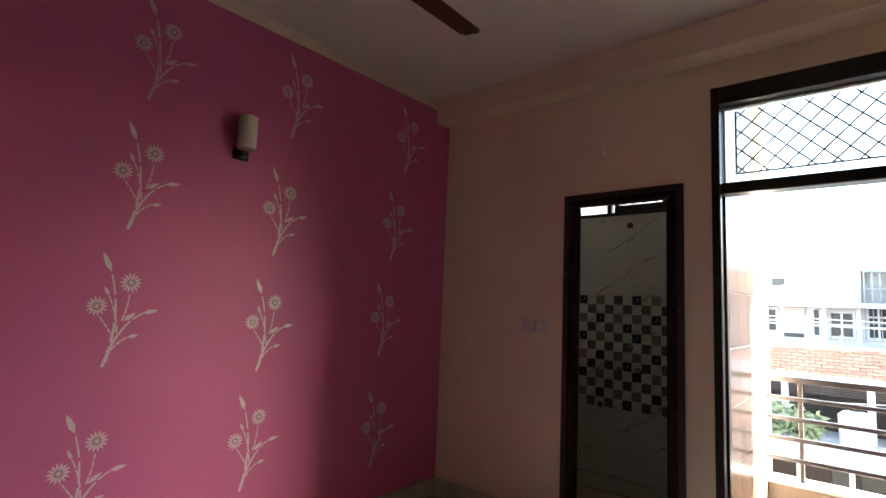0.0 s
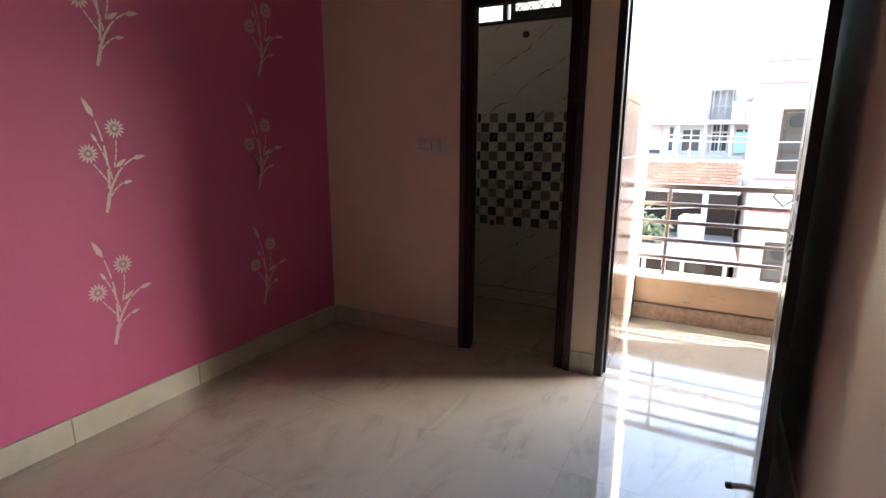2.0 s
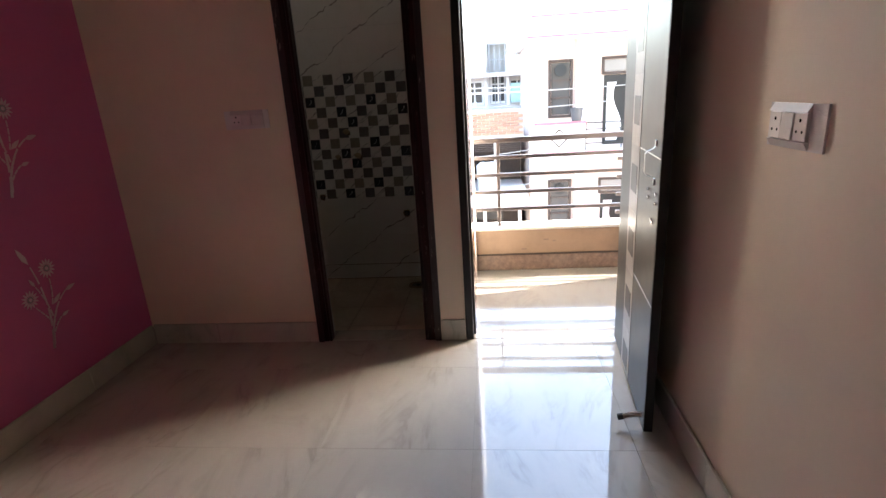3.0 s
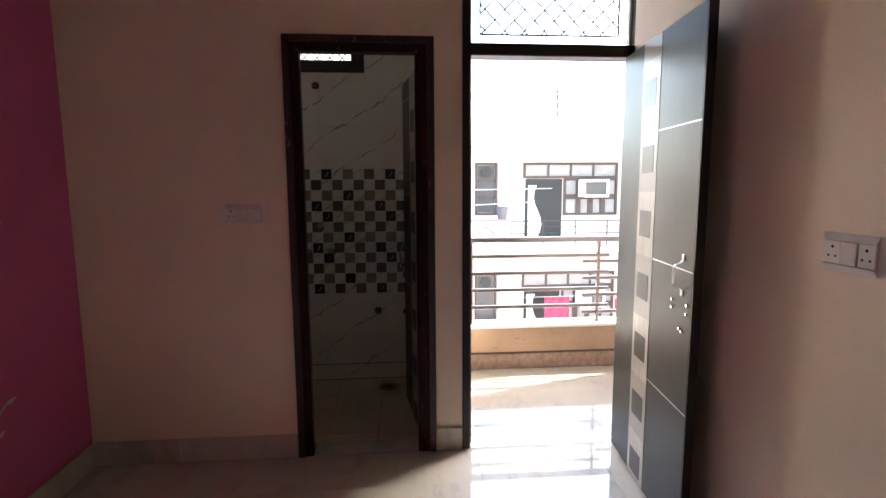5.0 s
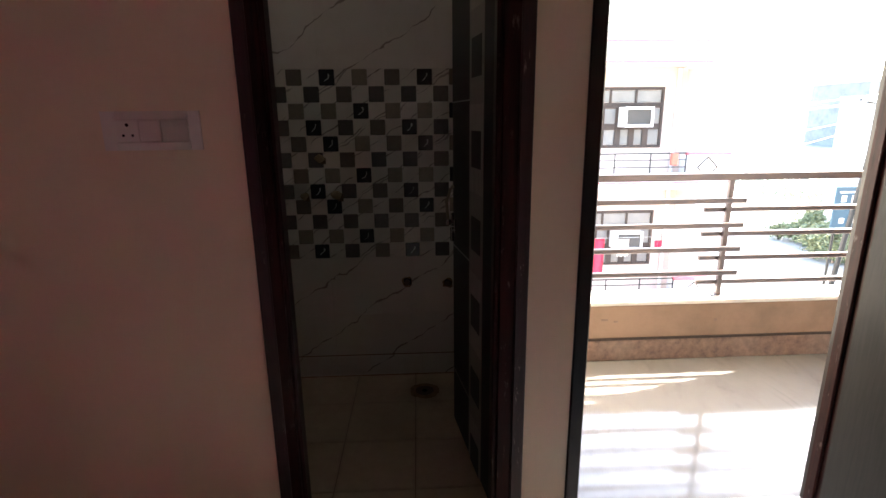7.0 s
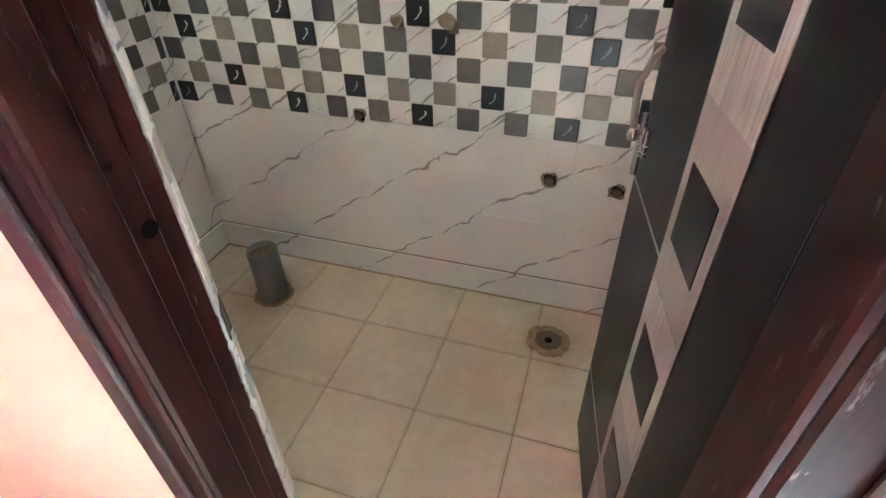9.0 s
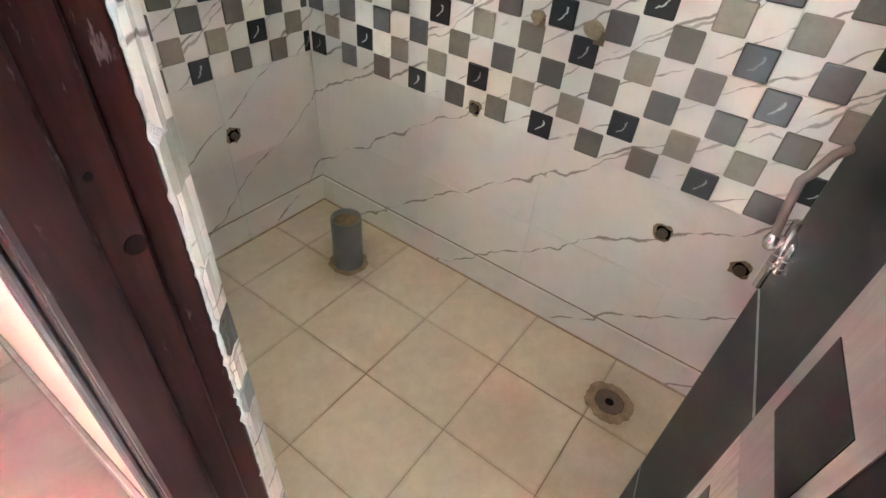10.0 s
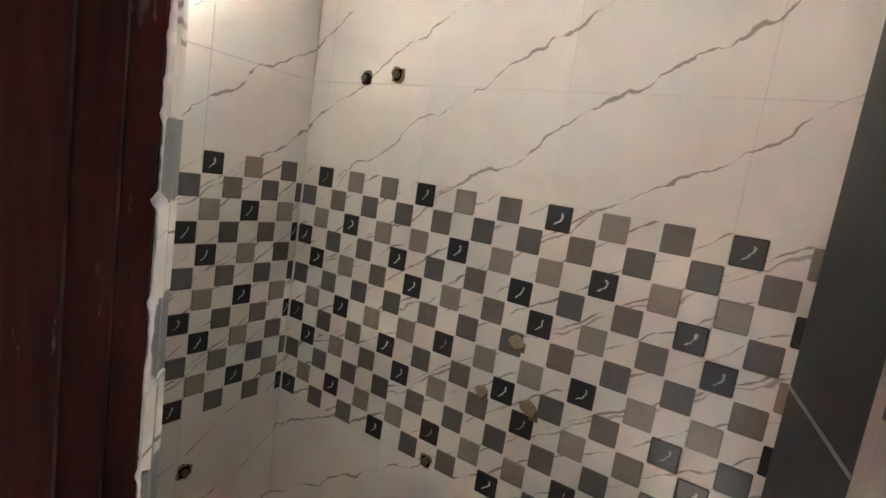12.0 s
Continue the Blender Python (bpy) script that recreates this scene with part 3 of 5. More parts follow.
part("keep_plate", box(0.552, 0.5555, -0.028, -0.006, 1.02, 1.14), M_STEEL, leaf1, "thin steel edge plate")
part("bolt_rod", tube((0.515, 0.012, 0.79), (0.515, 0.012, 0.90), 0.006, 10), M_STEEL, leaf1)
part("latch_handle", chain([(0.53, 0.002, 1.0), (0.532, 0.014, 0.985), (0.537, 0.022, 0.955), (0.532, 0.03, 0.945), (0.525, 0.028, 0.90), (0.515, 0.026, 0.872)], 0.0065), M_PULL, leaf1, "dull worn metal pull", True)
part("knob", lathe([(0.0, -0.012), (0.008, -0.01), (0.011, 0.0), (0.008, 0.01), (0.0, 0.012)], (0.514, 0.026, 0.864), 12), M_STEEL, leaf1, "", True)
for z in (0.25, 0.95, 1.65):
    part("hinge", tube((0.0, 0.004, z), (0.0, 0.004, z + 0.09), 0.006), M_BLACK, leaf1)

# ---------------------------------------------------------------- balcony door and transom light
d2 = thing("door_2", (2.57, 0.3, 0), "dark wooden balcony door frame with barred transom light", "door", kind="structure")
part("door_jamb", boxes([(2.492, 2.60, 0.652, 0.692, 0, 2.525), (2.55, 2.60, 0.64, 0.652, 0, 1.953)], 0.004), M_FRAME_DARK, d2)
part("door_jamb", boxes([(2.501, 2.60, -0.205, -0.15, 0, 2.525), (2.56, 2.60, -0.15, -0.14, 0, 1.953)], 0.004), M_FRAME, d2)
part("transom_bar", boxes([(2.494, 2.598, -0.15, 0.652, 1.955, 2.012)], 0.005), M_FRAME_DARK, d2)
part("door_head", boxes([(2.494, 2.598, -0.15, 0.652, 2.43, 2.524)], 0.005), M_FRAME_DARK, d2)
part("reveal", boxes([(2.60, 2.622, 0.655, 0.66, -0.03, 2.525), (2.60, 2.622, -0.205, -0.152, -0.03, 2.525), (2.60, 2.622, -0.152, 0.655, 2.43, 2.525)]), M_FRAME_DARK, d2)
part("threshold", box(2.50, 2.62, -0.2, 0.652, -0.12, 0.0015, 0.001), M_FLOOR, d2)
part("transom_sash", boxes([(2.56, 2.585, 0.64, 0.65, 2.014, 2.428), (2.56, 2.585, -0.148, -0.138, 2.014, 2.428), (2.56, 2.585, -0.138, 0.64, 2.014, 2.022), (2.56, 2.585, -0.138, 0.64, 2.418, 2.428)], 0.002), M_SILL, d2, "thin white painted transom frame")


def lattice(x, y0, y1, z0, z1, pitch, r=0.003):
    bm = bmesh.new()
    n = int((y1 - y0 + z1 - z0) / pitch) + 2
    for k in range(n):
        for sgn in (1, -1):
            c = k * pitch
            if sgn == 1:
                a, b = [y0 + c - (z1 - z0), z0], [y0 + c, z1]
            else:
                a, b = [y0 + c, z0], [y0 + c - (z1 - z0), z1]
            (ay, az), (by, bz) = a, b
            pts = []
            for (py, pz), (qy, qz) in (((ay, az), (by, bz)), ((by, bz), (ay, az))):
                if py < y0:
                    f = (y0 - py) / (qy - py)
                    py, pz = y0, pz + f * (qz - pz)
                if py > y1:
                    f = (y1 - py) / (qy - py)
                    py, pz = y1, pz + f * (qz - pz)
                pts.append((py, pz))
            if abs(pts[0][0] - pts[1][0]) > 0.01:
                add_tube(bm, (x + 0.003 * sgn, *pts[0]), (x + 0.003 * sgn, *pts[1]), r, 6)
    return bm


part("grille", lattice(2.592, -0.095, 0.595, 2.075, 2.41, 0.098, 0.0044), M_GRILLE, d2, "dark diamond wire grille")
part("grille_border", boxes([(2.588, 2.596, -0.099, 0.599, 2.071, 2.079), (2.588, 2.596, -0.099, -0.091, 2.079, 2.41), (2.588, 2.596, 0.591, 0.599, 2.079, 2.41)]), M_GRILLE, d2, "dark wire border")

part("pane", box(2.570, 2.574, -0.137, 0.639, 2.023, 2.417), M_DIMPANE, d2, "added see-through transom pane that dims the light")

h2 = Vector((2.488, -0.092, 0))
sw2 = math.degrees(math.atan2(-0.017 + 0.092, 1.697 - 2.488))
d2l = thing("balcony_door_leaf", (h2.x, h2.y, 0.0), "charcoal laminate balcony door leaf standing open", "door", turn=sw2)
W2 = 0.792
leaf2 = part("leaf", box(0, W2, 0, 0.034, 0.012, 1.95, 0.002, 1), M_LEAF, d2l, "charcoal laminate leaf")
part("edge_lipping", box(W2, W2 + 0.004, 0.001, 0.033, 0.012, 1.95), M_FRAME_DARK, leaf2)
part("inlay_strip", box(0.249, 0.434, -0.0012, 0, 0.012, 1.95), M_STRIP2, leaf2, "greige wood inlay strip")
for k in range(8):
    z = 0.09 + 0.273 * k
    if z + 0.06 < 1.95:
        part("inlay_square", box(0.277, 0.401, -0.0024, -0.0012, z - 0.056, z + 0.056), M_LEAF_SQ, leaf2)
    if k % 2 == 0:
        part("inlay_panel", box(0.25, 0.433, -0.0017, -0.0012, max(0.014, z - 0.1365), min(1.947, z + 0.1365)), M_STRIP, leaf2, "pale streaked wood inlay panel")
for z in (0.525, 1.045, 1.565):
    part("inlay_line", box(0.435, W2, -0.0014, 0, z - 0.002, z + 0.002), M_SILVER, leaf2)
hx = 0.718
bm = bmesh.new()
rows = []
for y, z in ((-0.0045, 0.95), (-0.0045, 0.97), (-0.012, 0.978), (-0.030, 0.985), (-0.036, 0.994), (-0.036, 1.056), (-0.030, 1.065), (-0.012, 1.072), (-0.0045, 1.08), (-0.0045, 1.10)):
    rows.append([bm.verts.new((hx - 0.009, y, z)), bm.verts.new((hx + 0.009, y, z))])
for lo, hi in zip(rows, rows[1:]):
    bm.faces.new((lo[0], lo[1], hi[1], hi[0]))
bmesh.ops.solidify(bm, geom=bm.faces[:], thickness=0.0035)
part("pull_handle", bm, M_HANDLE, leaf2, "bent flat steel pull handle")
part("handle_foot", box(hx - 0.011, hx + 0.011, -0.004, 0, 0.948, 0.972, 0.0015, 1), M_STEEL, leaf2)
part("handle_foot", box(hx - 0.011, hx + 0.011, -0.004, 0, 1.078, 1.102, 0.0015, 1), M_STEEL, leaf2)
for x, z in ((0.643, 0.922), (0.643, 0.892), (0.762, 0.924), (0.762, 0.892), (0.712, 0.826), (0.732, 0.82)):
    part("screw_head", tube((x, -0.006, z), (x, 0, z), 0.006, 8), M_STEEL, leaf2)
stop = part("door_stop", chain([(W2 - 0.03, -0.002, 0.065), (W2 - 0.035, -0.03, 0.06), (W2 - 0.04, -0.066, 0.045)], 0.0115), M_STEEL, leaf2, "spring door stop")
part("rubber_tip", tube((W2 - 0.041, -0.066, 0.045), (W2 - 0.045, -0.086, 0.037), 0.0125), M_BLACK, leaf2)
for z in (0.25, 0.95, 1.65):
    part("hinge", tube((-0.003, 0.012, z), (-0.003, 0.012, z + 0.09), 0.005), M_STEEL, leaf2)

# ---------------------------------------------------------------- vent window of the bathroom
w1 = thing("window_1", (BX + 0.05, 1.65, 2.142), "dark wooden bathroom vent window with wire grille", "window", kind="structure")
wx0, wx1 = BX - 0.012, BX + 0.05
part("window_frame", boxes([(wx0, wx1, 1.232, 2.06, 2.12, 2.146), (wx0, wx1, 1.232, 2.06, 2.46, 2.50), (wx0, wx1, 1.232, 1.272, 2.146, 2.46), (wx0, wx1, 2.02, 2.06, 2.146, 2.46), (wx0, wx1, 1.718, 1.757, 2.146, 2.46)], 0.003), M_FRAME_DARK, w1)
part("sash", boxes([(wx0 + 0.02, wx1 - 0.005, 1.272, 1.70, 2.146, 2.204), (wx0 + 0.02, wx1 - 0.005, 1.272, 1.322, 2.204, 2.46), (wx0 + 0.02, wx1 - 0.005, 1.662, 1.70, 2.204, 2.46), (wx0 + 0.02, wx1 - 0.005, 1.322, 1.662, 2.42, 2.46)], 0.003), M_FRAME_DARK, w1)
part("grille", lattice(BX + 0.045, 1.322, 1.662, 2.204, 2.42, 0.085, 0.0045), M_GRILLE, w1, "black diamond wire grille")

# ---------------------------------------------------------------- railing of the balcony
rail = thing("balcony_railing", (3.76, -0.6, 0.303), "staggered flat steel bar balcony railing", "railing")
part("top_rail", box(3.737, 3.783, -1.895, 0.658, 0.925, 0.962, 0.004), M_RAIL, rail)
for y in (0.478, -0.497, -1.47):
    part("post", box(3.748, 3.773, y - 0.0125, y + 0.0125, 0.303, 0.926, 0.002, 1), M_RAIL, rail)
    part("base_plate", box(3.725, 3.80, y - 0.035, y + 0.035, 0.303, 0.309), M_RAIL, rail)
for z in (0.822, 0.694, 0.567, 0.438):
    part("bar", box(3.726, 3.747, -0.571, 0.658, z - 0.013, z + 0.013, 0.002, 1), M_RAIL, rail)
for z in (0.769, 0.639, 0.508, 0.373):
    part("bar", box(3.774, 3.795, -1.895, -0.382, z - 0.013, z + 0.013, 0.002, 1), M_RAIL, rail)

# ---------------------------------------------------------------- switch plates
def switch_plate(name, m, w, h, label, modules):
    """Modules along +x of the plate's own frame, face towards -y."""
    sp = new(name)
    sp.matrix_basis = m
    ORIGIN[sp] = Vector((0, 0, 0))
    tagged(sp, label, "switch plate")
    b0, b1, bz = modules[0][1] - 0.002, modules[-1][2] + 0.002, h / 2 - 0.018
    bm = boxes([(-w / 2, b0, -0.016, 0, -h / 2, h / 2), (b1, w / 2, -0.016, 0, -h / 2, h / 2), (b0, b1, -0.0159, 0, bz, h / 2), (b0, b1, -0.0159, 0, -h / 2, -bz)])
    for v in bm.verts:
        if v.co.y < -0.005 and (abs(abs(v.co.x) - w / 2) < 1e-4 or abs(abs(v.co.z) - h / 2) < 1e-4):
            v.co.y += 0.011
    part("plate", bm, M_WHITE_PLASTIC, sp)
    part("back_box", box(b0, b1, -0.006, -0.001, -bz, bz), M_ROCKER, sp, "shaded gap behind the modules")
    mh = bz - 0.0018
    for kind, x0, x1 in modules:
        if kind == "socket":
            md = part("socket", box(x0, x1, -0.0125, -0.005, -mh, mh, 0.001, 1), M_WHITE_PLASTIC, sp)
            cx = (x0 + x1) / 2
            for px, pz, r in ((cx, 0.014, 0.0042), (cx - 0.0105, -0.010, 0.0033), (cx + 0.0105, -0.010, 0.0033)):
                part("socket_hole", tube((px, -0.0129, pz), (px, -0.012, pz), r, 10), M_HOLE_SHADE, md)
        elif kind == "switch":
            bm = box(x0, x1, -0.016, -0.005, -mh, mh, 0.002)
            for v in bm.verts:
                if v.co.z > 0 and v.co.y < -0.013:
                    v.co.y += 0.003
            part("rocker_switch", bm, M_ROCKER, sp)
        else:
            part("blank_cover", box(x0, x1, -0.0105, -0.005, -mh, mh, 0.001, 1), M_ROCKER, sp)
    return sp


switch_plate("switch_plate", Matrix.Translation((XW, 1.729, 1.2225)) @ Matrix.Rotation(radians(-90), 4, 'Z'), 0.226, 0.09,
             "white socket plate on the cream wall beside the bathroom door", [("socket", -0.077, -0.026), ("switch", -0.024, 0.024), ("blank", 0.026, 0.085)])
switch_plate("switch_plate", Matrix.Translation((1.197, YR, 1.177)) @ Matrix.Rotation(radians(180), 4, 'Z'), 0.213, 0.098,
             "white switch plate on the cream wall behind the door", [("socket", -0.090, -0.045), ("switch", -0.043, 0.005), ("socket", 0.007, 0.054)])

# ---------------------------------------------------------------- wall lamp, ceiling fan, bracket
lamp = thing("wall_lamp", (0.872, YP, 2.04), "opal white wall lamp, unlit, on the pink wall", "wall lamp")
part("back_plate", box(0.832, 0.912, YP - 0.02, YP, 2.02, 2.08, 0.004), M_FRAME_DARK, lamp)
part("arm", box(0.857, 0.887, YP - 0.07, YP - 0.018, 2.03, 2.055, 0.003), M_FRAME_DARK, lamp)
bm = lathe([(0.0, 0.0), (0.044, 0.0), (0.046, 0.006), (0.046, 0.165), (0.043, 0.167), (0.043, 0.01), (0.0, 0.008)], (0.872, YP - 0.065, 2.068), 28)
part("shade", bm, M_SHADE, lamp, "opal cylinder shade", True)

fan = thing("ceiling_fan", (0.68, 1.35, ZC), "brown enamel ceiling fan at rest", "ceiling fan")
part("downrod", tube((0.68, 1.35, 2.58), (0.68, 1.35, ZC), 0.011), M_FAN, fan)
part("canopy", lathe([(0.012, -0.09), (0.055, -0.03), (0.06, 0.0)], (0.68, 1.35, ZC)), M_FAN, fan, "", True)
part("motor", lathe([(0.0, -0.09), (0.06, -0.085), (0.105, -0.05), (0.11, -0.02), (0.095, 0.01), (0.03, 0.03), (0.012, 0.07)], (0.68, 1.35, 2.55), 32), M_FAN, fan, "", True)
for k in range(3):
    a = radians(1 + 120 * k)
    m = Matrix.Translation((0.68, 1.35, 2.52)) @ Matrix.Rotation(a, 4, 'Z') @ Matrix.Rotation(radians(10), 4, 'X')
    bm = bmesh.new()
    add_box(bm, 0.18, 0.63, -0.06, 0.06, -0.003, 0.003)
    for v in bm.verts:
        if v.co.x > 0.5:
            v.co.y *= 0.9
    bmesh.ops.bevel(bm, geom=[e for e in bm.edges if abs(e.verts[0].co.z - e.verts[1].co.z) > 0.004], offset=0.015, segments=3, affect='EDGES')
    bmesh.ops.transform(bm, matrix=m, verts=bm.verts[:])
    part("blade", bm, M_FAN, fan)
    bm = boxes([(0.09, 0.22, -0.02, 0.02, -0.008, -0.003)], 0.002)
    bmesh.ops.transform(bm, matrix=m, verts=bm.verts[:])
    part("blade_iron", bm, M_FAN, fan)

hook = thing("wall_hook", (XW, 1.27, 2.28), "short cut conduit stub sticking out of the cream wall", "conduit stub")
part("stub", tube((XW, 1.272, 2.265), (XW - 0.035, 1.265, 2.28), 0.012), M_CREAM, hook)
part("wire_end", tube((XW - 0.03, 1.266, 2.283), (XW - 0.05, 1.256, 2.303), 0.005, 8), M_WHITE_PLASTIC, hook)

# ---------------------------------------------------------------- stencilled flowers on the pink wall
def add_leafshape(bm, p, q, w):
    """A flat pointed petal or leaf between two points of the wall, 1 mm thick."""
    p, q = Vector(p), Vector(q)
    d = (q - p)
    n = Vector((-d.y, d.x)).normalized() * w
    ring = [p, p + d * 0.35 + n, p + d * 0.7 + n * 0.7, q, p + d * 0.7 - n * 0.7, p + d * 0.35 - n]
    lo = [bm.verts.new((v.x, 0.0, v.y)) for v in ring]
    hi = [bm.verts.new((v.x, -0.0012, v.y)) for v in ring]
    bm.faces.new(hi)
    for i in range(6):
        bm.faces.new((lo[i], lo[(i + 1) % 6], hi[(i + 1) % 6], hi[i]))


def add_stem(bm, pts, w0, w1, gaps=4):
    """A bent stem, broken like a stencil."""
    cur = []
    for i in range(25):
        t = i / 24
        a, b, c = (Vector(p) for p in pts)
        cur.append((a * (1 - t) ** 2 + b * 2 * t * (1 - t) + c * t * t, w0 + (w1 - w0) * t))
    for i in range(24):
        if gaps and i % 6 == 5:
            continue
        (p, wp), (q, wq) = cur[i], cur[i + 1]
        d = (q - p).normalized()
        n = Vector((-d.y, d.x))
        ring = [p + n * wp, q + n * wq, q - n * wq, p - n * wp]
        hi = [bm.verts.new((v.x, -0.001, v.y)) for v in ring]
        lo = [bm.verts.new((v.x, 0.0, v.y)) for v in ring]
        bm.faces.new(hi)
        for k in range(4):
            bm.faces.new((lo[k], lo[(k + 1) % 4], hi[(k + 1) % 4], hi[k]))


def add_disc(bm, c, r, seg=14, y=-0.0016):
    hi = [bm.verts.new((c[0] + r * math.cos(2 * math.pi * i / seg), y, c[1] + r * math.sin(2 * math.pi * i / seg))) for i in range(seg)]
    lo = [bm.verts.new((v.co.x, 0, v.co.z)) for v in hi]
    bm.faces.new(hi)
    for i in range(seg):
        bm.faces.new((lo[i], lo[(i + 1) % seg], hi[(i + 1) % seg], hi[i]))


def flower_spray(at):
    """A stencilled spray, its foot at (0, 0)."""
    sp = thing("flower_stencil", at, "silver stencilled flower spray on the pink wall", "wall stencil", "flower sprays on the pink wall")
    ORIGIN[sp] = Vector((0, 0, 0))
    for pts, w0, w1 in ((((0, 0), (0.02, 0.1), (0.07, 0.165)), 0.006, 0.004), (((0, 0), (0.06, 0.2), (-0.004, 0.40)), 0.006, 0.0028),
                        (((0, 0.005), (0.04, 0.18), (0.145, 0.228)), 0.005, 0.003), (((0.01, 0.04), (0.04, 0.1), (0.085, 0.122)), 0.004, 0.003),
                        (((0.03, 0.12), (0.005, 0.16), (-0.03, 0.21)), 0.0035, 0.0025), (((0.04, 0.14), (0.035, 0.22), (-0.005, 0.30)), 0.0035, 0.0025),
                        (((0.055, 0.19), (0.075, 0.25), (0.075, 0.31)), 0.0035, 0.0025)):
        bm = bmesh.new()
        add_stem(bm, pts, w0, w1)
        part("stem", bm, M_STENCIL, sp)
    for p, q, w in (((-0.002, 0.395), (-0.04, 0.475), 0.012), ((0.135, 0.225), (0.197, 0.237), 0.010), ((0.083, 0.12), (0.125, 0.13), 0.008),
                    ((0.06, 0.19), (0.108, 0.225), 0.010), ((-0.002, 0.295), (-0.022, 0.335), 0.007), ((0.0, 0.0), (0.022, 0.07), 0.008)):
        bm = bmesh.new()
        add_leafshape(bm, p, q, w)
        part("leaf", bm, M_STENCIL, sp)
    for cx, cz, r in ((0.076, 0.353, 0.044), (-0.042, 0.25, 0.042)):
        bm = bmesh.new()
        for k in range(14):
            a = 2 * math.pi * k / 14
            add_leafshape(bm, (cx + 0.3 * r * math.cos(a), cz + 0.3 * r * math.sin(a)), (cx + r * math.cos(a), cz + r * math.sin(a)), r * 0.115)
        fl = part("flower_head", bm, M_STENCIL, sp)
        bm = bmesh.new()
        add_disc(bm, (cx, cz), r * 0.34)
        part("flower_eye", bm, M_STENCIL_DARK, fl, "grey flower eye")
        bm = bmesh.new()
        add_disc(bm, (cx, cz), r * 0.18, 12, -0.0024)
        part("flower_centre", bm, M_STENCIL, fl)
    return sp


sprays = [(x, YP - 0.0005, z) for x, z in (
    (0.43, 2.19), (0.406, 1.60), (0.367, 1.017), (0.304, 0.365), (1.158, 2.222), (1.104, 1.556), (1.061, 0.953), (1.021, 0.367),
    (2.045, 2.21), (1.954, 1.602), (1.895, 0.984), (1.874, 0.303), (-0.33, 2.19), (-0.35, 1.6), (-0.37, 1.0), (-0.39, 0.4))]
first = flower_spray(sprays[0])
for p in sprays[1:]:
    copy_thing(first, Matrix.Translation(p))

# ---------------------------------------------------------------- bathroom: pipes, drain, cut holes
solid("pipe_silt", lathe([(0.0, 0.186), (0.03, 0.188), (0.0495, 0.193), (0.0495, 0.16), (0.0, 0.16)], (3.448, 2.135, BZ), 20), M_RUST, "brown silt standing in the soil pipe", "silt", smooth=True)
pipe = solid("drain_pipe", lathe([(0.05, 0.0), (0.055, 0.0), (0.055, 0.210), (0.0535, 0.215), (0.0495, 0.213), (0.049, 0.02), (0.0, 0.02)], (3.448, 2.135, BZ), 28), M_PVC,
             "open grey plastic soil pipe stub in the bathroom floor", "pipe", smooth=True)
col = bmesh.new()
rings = []
for r, z in ((0.05, 0.004), (0.057, 0.0028), (0.066, 0.0014), (0.074, 0.0003)):
    ring = []
    for i in range(40):
        a = 2 * math.pi * i / 40
        w = 1 + (r - 0.05) * 7 * noise.noise(Vector((math.cos(a) * 2.2, math.sin(a) * 2.2, 3.0)))
        ring.append(col.verts.new((3.448 + r * w * math.cos(a), 2.135 + r * w * math.sin(a), BZ + z * (0.8 + 0.5 * random.random()))))
    rings.append(ring)
for lo, hi in zip(rings, rings[1:]):
    for i in range(40):
        col.faces.new((lo[i], hi[i], hi[(i + 1) % 40], lo[(i + 1) % 40]))
solid("mortar_collar", col, M_RUST, "crumbly brown mortar collar round the soil pipe", "mortar")
dr = thing("floor_drain", (3.506, 1.096, BZ), "stained open floor drain hole with brown mortar", "floor drain")
def ragged_ring(c, profile, wob, seedv, n=44):
    """Rings of (radius, height) joined up, the radii wavering like hand-laid mortar."""
    bm = bmesh.new()
    rings = []
    for r, z in profile:
        ring = []
        for i in range(n):
            a = 2 * math.pi * i / n
            w = 1 + wob * r / profile[-1][0] * (noise.noise(Vector((math.cos(a) * 1.6, math.sin(a) * 1.6, seedv))) + 0.5 * noise.noise(Vector((math.cos(a) * 5, math.sin(a) * 5, seedv))))
            ring.append(bm.verts.new((c[0] + r * w * math.cos(a), c[1] + r * w * math.sin(a), c[2] + z)))
        rings.append(ring)
    for lo, hi in zip(rings, rings[1:]):
        for i in range(n):
            bm.faces.new((lo[i], hi[i], hi[(i + 1) % n], lo[(i + 1) % n]))
    return bm


DRAIN = (3.506, 1.096, BZ)
part("mortar_ring", ragged_ring(DRAIN, ((0.044, 0.0012), (0.049, 0.0045), (0.058, 0.005), (0.067, 0.003), (0.073, 0.0004)), 0.16, 1.0), M_RUST, dr, "crumbly brown mortar", True)
part("silt", ragged_ring(DRAIN, ((0.012, 0.0005), (0.02, 0.001), (0.036, 0.0014), (0.047, 0.0022)), 0.1, 4.0), M_SILT_RECESS, dr, "dark wet silt", True)
part("hole", lathe([(0.0, 0.0004), (0.0125, 0.0007), (0.0135, 0.0011)], DRAIN, 20), M_HOLE_SHADE, dr)


